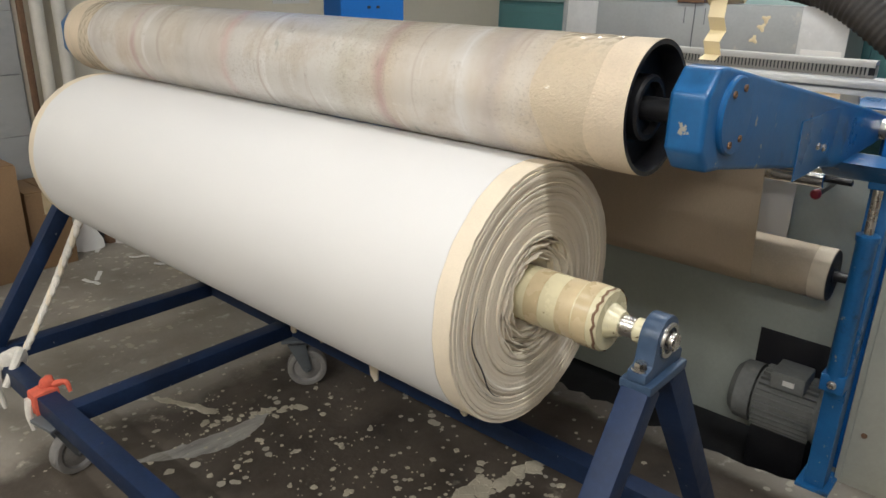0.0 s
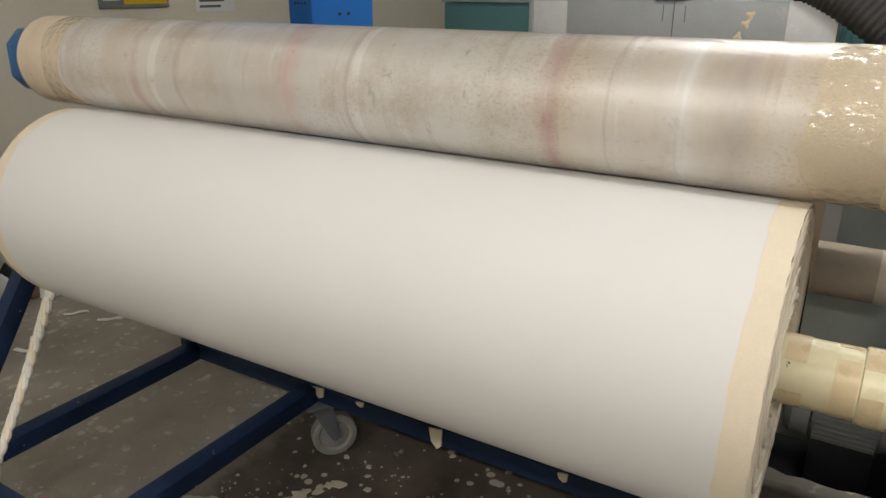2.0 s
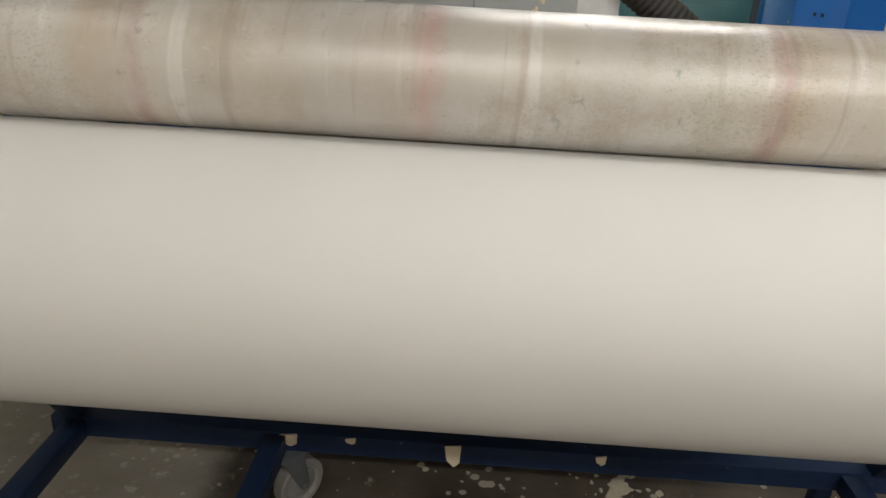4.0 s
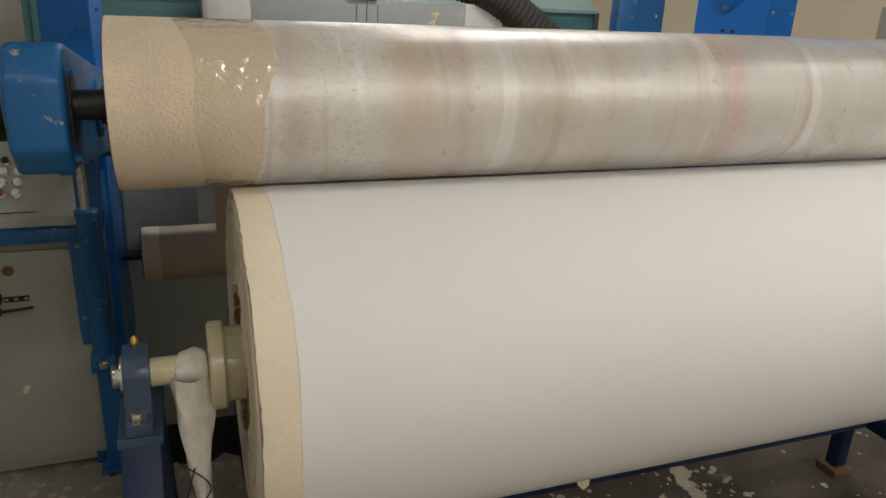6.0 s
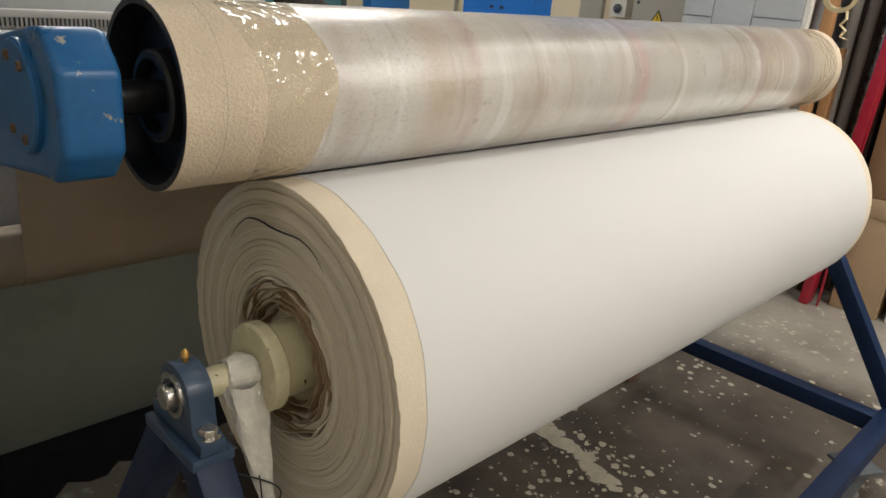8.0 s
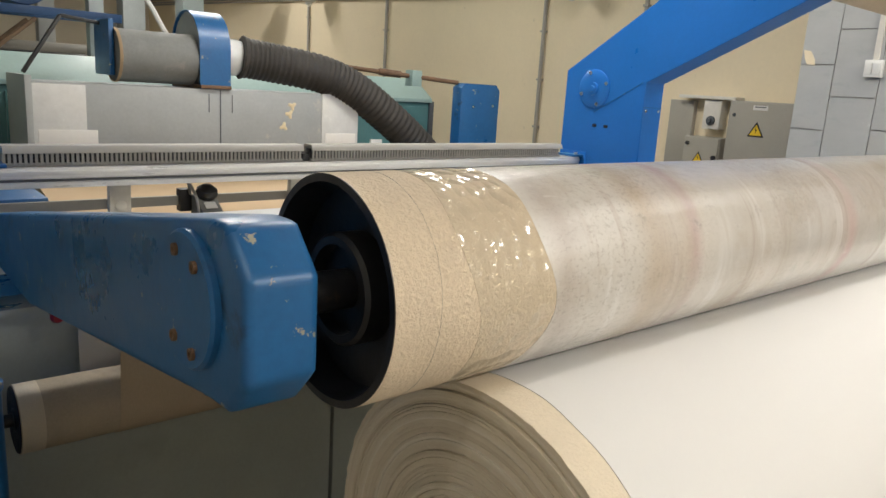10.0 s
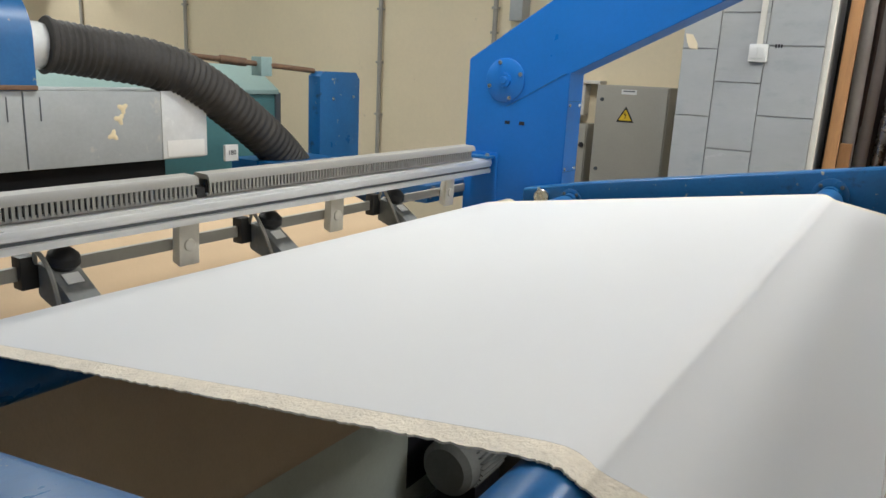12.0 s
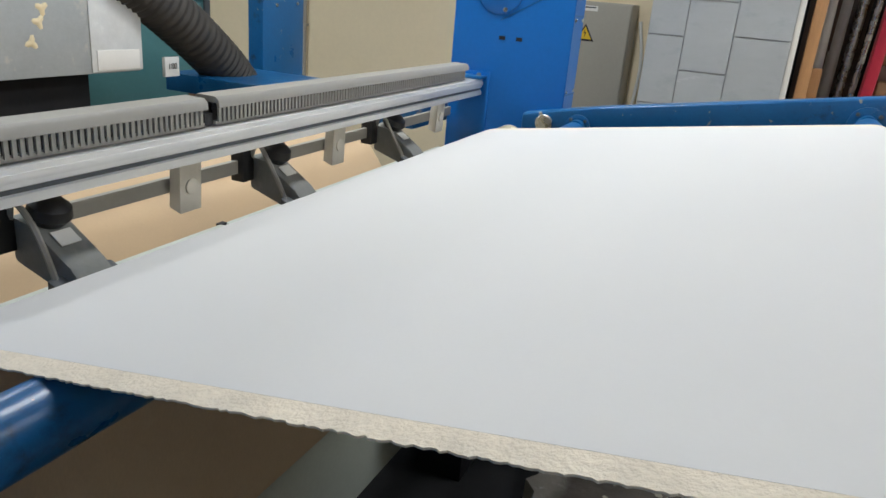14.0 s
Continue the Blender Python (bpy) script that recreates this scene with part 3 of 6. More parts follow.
        left.append(smear.verts.new((x - w, y + rnd.uniform(-0.008, 0.008), 0.0012)))
        right.append(smear.verts.new((x + w, y + rnd.uniform(-0.008, 0.008), 0.0012)))
    for i in range(24):
        smear.faces.new((left[i], right[i], right[i + 1], left[i + 1]))
    solo("coating_smear", smear, M_SMEAR, (0.5, 0, 0), "grey brushed smear of coating on the floor", "smear", kind="stuff", smooth=False)
    # trough bottom is near-black: the shade down there is in its colour
    solo("pit_floor", box(-0.6, 2.4, 1.1, 2.6, -0.32, -0.26), M_DARK, (0.9, 1.8, -0.26), "bottom of the machine trough, its shade put into the colour", "floor", kind="structure")
    solo("wall_left", box(-2.07, -1.87, -3.4, 13, -0.1, 3.3), M_WALLW, (-1.97, 4, 0), "pale painted workshop wall", "wall", kind="structure")
    solo("wall_right", box(3.95, 4.15, -3.4, 13, -0.1, 3.3), M_WALL, (4.05, 4, 0), "cream painted plaster wall with cracks", "wall", kind="structure")
    solo("wall_back", box(-2.07, 4.15, 13, 13.2, -0.1, 3.3), M_WALLW, (1, 13.1, 0), "pale wall at the far end of the hall", "wall", kind="structure")
    solo("wall_front", box(-2.07, 4.15, -3.6, -3.4, -0.1, 3.3), M_WALLW, (1, -3.5, 0), "pale painted wall opposite the machine", "wall", kind="structure")
    solo("ceiling", box(-2.07, 4.15, -3.6, 13.2, 3.3, 3.4), M_CEIL, (1, 5, 3.3), "pale painted workshop ceiling", "ceiling", kind="structure")


def build_lamps():
    m_tube = glow("lit_tube", (1.0, 0.97, 0.9), 9.0)
    for x, y, z, n, w in LAMPS:
        lamp = thing("ceiling_light", (x, y, z), "white fluorescent fitting under the ceiling, some unseen and added for fill", "ceiling light", "ceiling lights")
        part("housing", box(x - n / 2, x + n / 2, y - 0.09, y + 0.09, z + 0.05, z + 0.12, 0.008), M_WHITEP, lamp)
        for dy in (-0.045, 0.045):
            part("tube", rod((x - n / 2 + 0.02, y + dy, z + 0.03), (x + n / 2 - 0.02, y + dy, z + 0.03), 0.014, 12), m_tube, lamp)
        part("mount", box(x - 0.03, x + 0.03, y - 0.03, y + 0.03, z + 0.12, 3.3, 0.002), M_WHITEP, lamp)
        data = bpy.data.lights.new("tube_light", "AREA")
        data.shape, data.size, data.size_y, data.energy, data.color = "RECTANGLE", n, 0.16, w, (1.0, 0.965, 0.91)
        light = new("tube_light", data)
        light.matrix_world = pose(x, y, z + 0.005)


# ---- cloth roll on its trolley ----
AX_Y, AX_Z, R = 0.034, 0.929, 0.263
DR_Y, DR_Z, DR = 0.116, 1.303, 0.118


def build_roll():
    roll = thing("cloth_roll", (0.9, AX_Y, AX_Z), "large roll of white coated cloth with raw cream edges", "cloth roll")
    n = 160
    rnd = random.Random(5)
    wave = [rnd.uniform(-1, 1) for _ in range(400)]

    def ragged(amount):
        return lambda i, a: (amount * wave[int(a * 30 + i * 41) % 400], 1)

    part("coated_face", turned((0.044, AX_Y, AX_Z), (1, 0, 0), [(0, R - 0.004), (0, R + 0.0008), (1.709, R + 0.0008), (1.709, R - 0.004)], n, wob=lambda i, a: ((0.003 * math.sin(2 * a + 0.6) + 0.0012 * math.sin(7 * a) + 0.0007 * math.sin(19 * a)) * (1 if i < 2 else -1), 1)), M_COAT, roll, "smooth white coating")
    for side, x0 in ((1, -0.001), (-1, 1.795)):
        part("selvage", turned((x0, AX_Y, AX_Z), (side, 0, 0), [(0.0, R - 0.006), (0.0, R - 0.001), (0.004, R), (0.066, R), (0.066, R - 0.006)], n, wob=lambda i, a: (0.0012 * wave[int(a * 60 + 7 * (i // 3)) % 400] + 0.0012 * math.sin(3 * a), 1)), M_SELV, roll, "raw cream selvage band")
        # the end face: wound layers standing out unevenly
        prof = []
        r = R - 0.001
        k = 0
        while r > 0.088:
            step = rnd.choice([0.0035, 0.005, 0.008, 0.013])
            h = rnd.uniform(-0.0015, 0.003) if r > 0.125 else rnd.uniform(-0.014, -0.004)
            groove = rnd.choice([0.0006, 0.001, 0.0015, 0.004]) if r > 0.125 else 0.004
            prof += [(-h, r), (-h - 0.0006, r - step * 0.5), (-h + 0.0002, r - step * 0.85), (groove - h, r - step * 0.93)]
            r -= step
        prof.append((0.03, 0.055))
        part("wound_end", turned((x0, AX_Y, AX_Z), (side, 0, 0), prof, 120, wob=lambda i, a: (0.0006 * wave[int(a * 19 + (i // 4) * 37) % 400], 1 + (0.003 if i > 64 else 0.0015) * math.sin(a * (2 + (i // 4) % 3) + i // 4))), M_RINGS, roll, "uneven wound cloth layers")
        # loose frayed turn near the core
        for rr, sx in ((0.120, -0.004), (0.112, -0.008), (0.103, -0.006), (0.094, -0.012), (0.084, -0.008), (0.073, -0.014)):
            part("frayed_turn", turned((x0 - side * sx, AX_Y, AX_Z), (side, 0, 0), [(0.03, rr + 0.003), (-0.006, rr + 0.002), (-0.006, rr), (0.03, rr - 0.002)], 96, wob=lambda i, a: (0.004 * math.sin(5 * a + rr * 300) + 0.0015 * wave[int(a * 20 + 11) % 400], 1 + 0.022 * math.sin(9 * a + rr * 500) + 0.012 * math.sin(4 * a + rr * 900))), M_COREEDGE if side > 0 and rr < 0.115 else M_EDGE, roll)
        # a long crack between turns, its inner shade drawn as a black line
        pts = []
        for i in range(9):
            a = radians(-60 + i * 9)
            rr = 0.205 + 0.006 * math.sin(i * 1.3)
            pts.append((x0 - side * 0.0075, AX_Y - rr * math.cos(a), AX_Z + rr * math.sin(a)))
        part("winding_gap", pipe(pts, 0.0012, 6, radius=lambda s: 0.25 + math.sin(math.pi * s)), M_INKSHADE, roll)
    # core tube and journals
    part("core", rod((-0.035, AX_Y, AX_Z), (1.93, AX_Y, AX_Z), 0.056, 40, 0.004), M_IVORY, roll, "ivory painted core tube, chipped")
    part("core_flange", turned((-0.05, AX_Y, AX_Z), (1, 0, 0), [(0, 0), (0, 0.062), (0.004, 0.066), (0.02, 0.066), (0.024, 0.062), (0.024, 0)], 40), M_IVORY, roll)
    part("core_cap", turned((1.905, AX_Y, AX_Z), (1, 0, 0), [(0, 0.056), (0.002, 0.060), (0.048, 0.060), (0.053, 0.056), (0.053, 0.034), (0.076, 0.024), (0.076, 0)], 40), M_IVORY, roll)
    part("rust_line", turned((1.949, AX_Y, AX_Z), (1, 0, 0), [(0, 0.0602), (0.004, 0.0606), (0.006, 0.0602)], 40, wob=lambda i, a: (0.003 * wave[int(a * 14) % 400], 1)), M_RUST, roll)
    part("journal", rod((1.965, AX_Y, AX_Z), (2.045, AX_Y, AX_Z), 0.019, 24), M_STEEL, roll, "worn bright steel journal")
    part("journal_sleeve", rod((2.008, AX_Y, AX_Z), (2.028, AX_Y, AX_Z), 0.0225, 24), M_IVORY, roll)
    part("journal", rod((-0.15, AX_Y, AX_Z), (-0.04, AX_Y, AX_Z), 0.021, 24), M_IVORY, roll)
    for x0, x1, a0, a1 in ((1.80, 1.832, 40, 350), (1.908, 1.938, 20, 340), (1.87, 1.903, -30, 300)):
        pts = arc(AX_Y, AX_Z, 0.0608 if x1 > 1.92 else 0.0568, a0, a1, 40)
        part("tape", sheet(pts, x0, x1, -0.0006, 2), M_TAN, roll, "patch of tan parcel tape")
    return roll


def build_trolley():
    tr = thing("trolley", (0.9, 0.05, 0.0), "dark navy steel roll trolley on castors, chipped paint", "trolley")
    yF, yR, zc = -0.40, 0.465, 0.245
    part("long_rail", beam((-0.21, yF, zc), (2.09, yF, zc), 0.06, 0.06), M_NAVY, tr)
    part("long_rail", beam((-0.21, yR, zc), (2.09, yR, zc), 0.06, 0.06), M_NAVY, tr)
    for x in (-0.141, 0.414, 1.97):
        part("cross_bar", beam((x, yF + 0.03, zc - 0.003), (x, yR - 0.03, zc - 0.003), 0.058, 0.056), M_NAVY, tr)
    for x in (-0.148, 2.05):
        out = -1 if x < 0 else 1
        part("saddle_plate", box(x - 0.03, x + 0.03, AX_Y - 0.072, AX_Y + 0.072, 0.85, 0.868, 0.004), M_SLATE, tr)
        for s, y0 in ((-1, yF), (1, yR)):
            part("a_frame_leg", beam((x, AX_Y + s * 0.042, 0.852), (x, y0, 0.27), 0.052, 0.052, up=(1, 0, 0)), M_NAVY, tr)
        # pillow block bearing
        blk = part("bearing_block", prism("x", x - 0.018, x + 0.018, [(AX_Y - 0.072, 0.868), (AX_Y + 0.072, 0.868), (AX_Y + 0.072, 0.887), (AX_Y + 0.05, 0.893), (AX_Y + 0.044, AX_Z)] + arc(AX_Y, AX_Z, 0.044, 20, 160, 10) + [(AX_Y - 0.044, AX_Z), (AX_Y - 0.05, 0.893), (AX_Y - 0.072, 0.887)], 0.004), M_SLATE, tr, "slate-blue cast pillow block")
        part("bearing_ring", turned((x + out * 0.014, AX_Y, AX_Z), (out, 0, 0), [(0, 0.032), (0.008, 0.032), (0.008, 0.024), (0.002, 0.024), (0.002, 0)], 32), M_STEEL, blk)
        part("shaft_end", rod((x, AX_Y, AX_Z), (x + out * 0.034, AX_Y, AX_Z), 0.017, 20), M_STEEL, blk)
        for s in (-1, 1):
            part("bolt", bolt((x, AX_Y + s * 0.057, 0.888), (0, 0, 1), 0.012, 0.012), M_STEEL, blk)
        if x < 0:
            part("grease_nipple", turned((x, AX_Y, AX_Z + 0.043), (0, 0, 1), [(0, 0.004), (0.006, 0.004), (0.008, 0.006), (0.014, 0.005), (0.018, 0.002), (0.018, 0)], 10), M_BRASS, blk)
    for x, y, swivel in ((0.44, yR - 0.01, -38), (0.36, yF, 10), (1.72, yF, 60)):
        rz = pose(x, y, 0, 0, 0, swivel)
        cast = None
        for nm, bm, mt in (("castor_fork", None, M_DKGREY), ("castor_wheel", None, M_CASTOR)):
            if nm == "castor_fork":
                bm = box(-0.055, 0.055, -0.055, 0.055, 0.203, 0.215, 0.003)
                bm = rod((0, 0, 0.185), (0, 0, 0.204), 0.035, 20, bm=bm)
                for s in (-1, 1):
                    bm = prism("x", s * 0.028 - 0.003, s * 0.028 + 0.003, [(-0.035, 0.188), (0.035, 0.188), (0.055, 0.075), (0.035, 0.06), (0.02, 0.075)], 0.001, bm=bm)
                bm = rod((-0.036, 0.037, 0.076), (0.036, 0.037, 0.076), 0.008, 10, bm=bm)
                bmesh.ops.transform(bm, matrix=rz, verts=bm.verts)
                cast = part(nm, bm, mt, tr, "grey pressed-steel castor fork")
            else:
                bm = turned((-0.02, 0.037, 0.076), (1, 0, 0), [(0, 0), (0, 0.03), (0.008, 0.05), (0.0, 0.058), (0.04, 0.058), (0.032, 0.05), (0.04, 0.03), (0.04, 0)], 36)
                bmesh.ops.transform(bm, matrix=rz, verts=bm.verts)
                part(nm, bm, mt, cast)
                bm = turned((-0.021, 0.037, 0.076), (1, 0, 0), [(0, 0.057), (0, 0.072), (0.004, 0.076), (0.038, 0.076), (0.042, 0.072), (0.042, 0.057)], 36)
                bmesh.ops.transform(bm, matrix=rz, verts=bm.verts)
                part("castor_tyre", bm, M_CASTOR, cast, "worn grey tyre")
    # jack foot at the far end
    part("jack_leg", beam((1.945, 0.51, 0.03), (1.945, 0.51, 0.24), 0.045, 0.045, up=(0, 1, 0)), M_NAVY, tr)
    part("jack_foot", box(1.905, 1.985, 0.47, 0.55, 0.0, 0.028, 0.004), M_RUST, tr)
    # hardened drips of coating on the rear rail
    for x, w, h in ((0.90, 0.045, 0.07), (0.45, 0.05, 0.04), (1.3, 0.03, 0.03), (0.62, 0.03, 0.02)):
        part("dried_drip", prism("y", yR - 0.036, yR - 0.0295, [(x - w / 2, 0.27), (x + w / 2, 0.275), (x + w * 0.45, 0.275 - h * 0.8), (x + w * 0.1, 0.275 - h), (x - w * 0.35, 0.275 - h * 0.7)], 0.002), M_SELV, tr, "crust of dried cream coating")
    return tr


def build_rags():
    # twisted rag from the left journal down to the front rail
    rag = thing("twisted_rag", (-0.09, AX_Y, 0.6), "dirty white cloth strip twisted like a rope, tied to the trolley", "rag")
    top = (-0.066, AX_Y - 0.095, AX_Z - 0.215)
    for k in range(3):
        pts = []
        for i in range(26):
            s = i / 25
            a = s * 30 + k * 2.094
            p = Vector(top).lerp(Vector((0.0, -0.345, 0.295)), s) + Vector((0.0, 0.0, -0.012)) * math.sin(math.pi * s)
            w = 0.0085 * (1.1 - 0.25 * s)
            pts.append(p + Vector((math.cos(a) * w, math.sin(a) * w * 0.7, math.sin(a) * w * 0.5)))
        part("strand", pipe(pts, 0.0095, 8, step=3, radius=lambda s: 1.15 - 0.25 * s), M_ROPE if k else M_SELV, rag)
    part("loop", turned((-0.095, AX_Y, AX_Z), (1, 0, 0), [(0.0, 0.0215), (0.003, 0.025), (0.014, 0.027), (0.028, 0.029), (0.04, 0.027), (0.042, 0.0215)], 28, wob=lambda i, a: (0.004 * math.sin(a * 2 + i), 1 + 0.06 * math.sin(5 * a + i * 2))), M_ROPE, rag)
    b = bmesh.new()
    rings = []
    for i in range(30):
        q = i / 29
        c = Vector((-0.076 + 0.008 * q, AX_Y - 0.012 - 0.085 * q, AX_Z + 0.002 - 0.235 * q))
        rr = 0.029 - 0.018 * min(1, q * 1.4)
        ring = []
        for k in range(24):
            a = 2 * math.pi * k / 24
            f = 1 + 0.13 * math.sin(3 * a + q * 9) + 0.05 * math.sin(7 * a - q * 12)
            ring.append(b.verts.new(c + Vector((math.cos(a) * rr * f * (1.15 - 0.2 * q), math.sin(a) * rr * f * (0.75 + 0.2 * q), math.sin(a) * rr * 0.25))))
        rings.append(ring)
    for p, q in zip(rings, rings[1:]):
        for k in range(24):
            b.faces.new((p[k], p[(k + 1) % 24], q[(k + 1) % 24], q[k]))
    part("hanging_fold", b, M_ROPE, rag)
    for k in range(2):
        part("dark_thread", pipe([(-0.105 + 0.03 * k, AX_Y - 0.055, AX_Z - 0.12), (-0.06 - 0.03 * k, AX_Y - 0.09, AX_Z - 0.15), (-0.10, AX_Y - 0.10, AX_Z - 0.20), (-0.06, AX_Y - 0.11, AX_Z - 0.24)], 0.0012, 5), M_INKSHADE, rag, "loose dark thread")
    part("knot", turned((-0.02, -0.40, 0.275), (1, 0.2, 0), [(0, 0), (0.005, 0.03), (0.02, 0.046), (0.045, 0.044), (0.06, 0.03), (0.064, 0)], 24, wob=lambda i, a: (0, 1 + 0.12 * math.sin(3 * a + i))), M_ROPE, rag)
    part("hanging_end", pipe([(0.0, -0.44, 0.28), (0.01, -0.45, 0.2), (0.02, -0.445, 0.12)], 0.014, 8, radius=lambda s: 1.2 - 0.7 * s), M_ROPE, rag)
    part("hanging_end", pipe([(0.03, -0.37, 0.31), (0.055, -0.39, 0.30), (0.07, -0.445, 0.22)], 0.016, 8, radius=lambda s: 1.2 - 0.5 * s), M_ROPE, rag)
    dx = 0.09
    red = thing("red_rag", (0.19 + dx, -0.40, 0.25), "faded red rag knotted round the trolley rail", "rag")
    part("wrap", prism("x", 0.16 + dx, 0.22 + dx, [(-0.436, 0.205), (-0.364, 0.205), (-0.36, 0.24), (-0.362, 0.282), (-0.40, 0.287), (-0.438, 0.28), (-0.441, 0.24)], 0.006), M_ORANGE, red)
    part("knot", turned((0.18 + dx, -0.385, 0.285), (0.4, 0.3, 1), [(0, 0.012), (0.006, 0.024), (0.02, 0.022), (0.032, 0.012), (0.036, 0)], 16, wob=lambda i, a: (0, 1 + 0.25 * math.sin(3 * a + i))), M_ORANGE, red)
    part("tail", pipe([(0.20 + dx, -0.37, 0.29), (0.23 + dx, -0.345, 0.30), (0.245 + dx, -0.34, 0.27)], 0.010, 8, radius=lambda s: 1.2 - 0.6 * s), M_ORANGE, red)
    part("tail", pipe([(0.18 + dx, -0.44, 0.26), (0.185 + dx, -0.45, 0.21), (0.20 + dx, -0.448, 0.16)], 0.012, 8, radius=lambda s: 1.2 - 0.6 * s), M_ROPE, red)


# ---- press drum and its arms ----
def build_drum():
    drum = thing("press_drum", (0.9, DR_Y, DR_Z), "long press drum wrapped in stained paper and crinkled clear film", "drum")
    part("film_wrap", turned((0.045, DR_Y, DR_Z), (1, 0, 0), [(0, DR - 0.003), (0, DR)] + [(0.04 * i, DR) for i in range(1, 44)] + [(1.74, DR), (1.74, DR - 0.003)], 96,
                           wob=lambda i, a: ((0.012 * math.sin(2 * a + 1) + 0.005 * math.sin(5 * a)) if i < 2 or i > 44 else 0, 1 + 0.0012 * math.sin(3 * a + i * 0.7))), M_FILM, drum, "crinkled clear film over stained paper")
    for x0, x1, ph in ((-0.055, 0.06, 0), (1.77, 1.90, 2)):
        part("film_edge", turned((x0, DR_Y, DR_Z), (1, 0, 0), [(0, DR - 0.002), (0, DR - 0.0002), ((x1 - x0) * 0.5, DR - 0.0002), (x1 - x0, DR - 0.0002)], 96,
                               wob=lambda i, a: ((0.014 * math.sin(a + ph) + 0.005 * math.sin(4 * a)) if (i < 2) == (ph == 0) else 0, 1)), M_FILMEDGE, drum, "glossy wrinkled film end over the raw sleeve")
    for x0, x1 in ((-0.15, 0.075), (1.73, 1.958)):
        part("raw_sleeve", turned((x0, DR_Y, DR_Z), (1, 0, 0), [(0, DR - 0.004), (0.001, DR - 0.001), (0.004, DR - 0.0005), (x1 - x0, DR - 0.0005)], 96), M_RAWSLV, drum, "raw cream cloth sleeve")
        out = -1 if x0 < 0 else 1
        xe = x0 if x0 < 0 else x1
        part("end_tube", turned((xe - out * 0.003, DR_Y, DR_Z), (out, 0, 0), [(0, DR - 0.001), (0.003, DR - 0.001), (0.003, DR - 0.009), (-0.012, DR - 0.012), (-0.035, DR - 0.014), (-0.04, 0.055), (-0.02, 0.054), (-0.02, 0.045), (-0.045, 0.04), (-0.045, 0)], 72), M_BLACKM, drum, "black recessed drum end")
        part("end_hub", turned((xe - out * 0.045, DR_Y, DR_Z), (out, 0, 0), [(0, 0.058), (0.03, 0.058), (0.034, 0.054), (0.034, 0.046), (0.02, 0.044), (0.02, 0)], 48), M_BLACKM, drum)
        part("shaft", rod((xe - out * 0.06, DR_Y, DR_Z), (xe + out * 0.075, DR_Y, DR_Z), 0.021, 24), M_BLACKM, drum, "black oily steel shaft")
    for x in (-0.10,):
        part("sleeve_seam", turned((x, DR_Y, DR_Z), (1, 0, 0), [(0, DR - 0.001), (0.0003, DR - 0.0002), (0.0007, DR - 0.001)], 96, wob=lambda i, a: (0.004 * math.sin(a + x * 40), 1)), M_CONDUIT, drum)
    return drum


ARM = [(0.04, 1.255), (0.075, 1.217), (0.13, 1.213), (0.92, 1.085), (1.30, 1.085), (1.46, 1.09), (1.46, 1.15), (1.20, 1.203), (0.115, 1.385), (0.08, 1.385), (0.04, 1.345)]


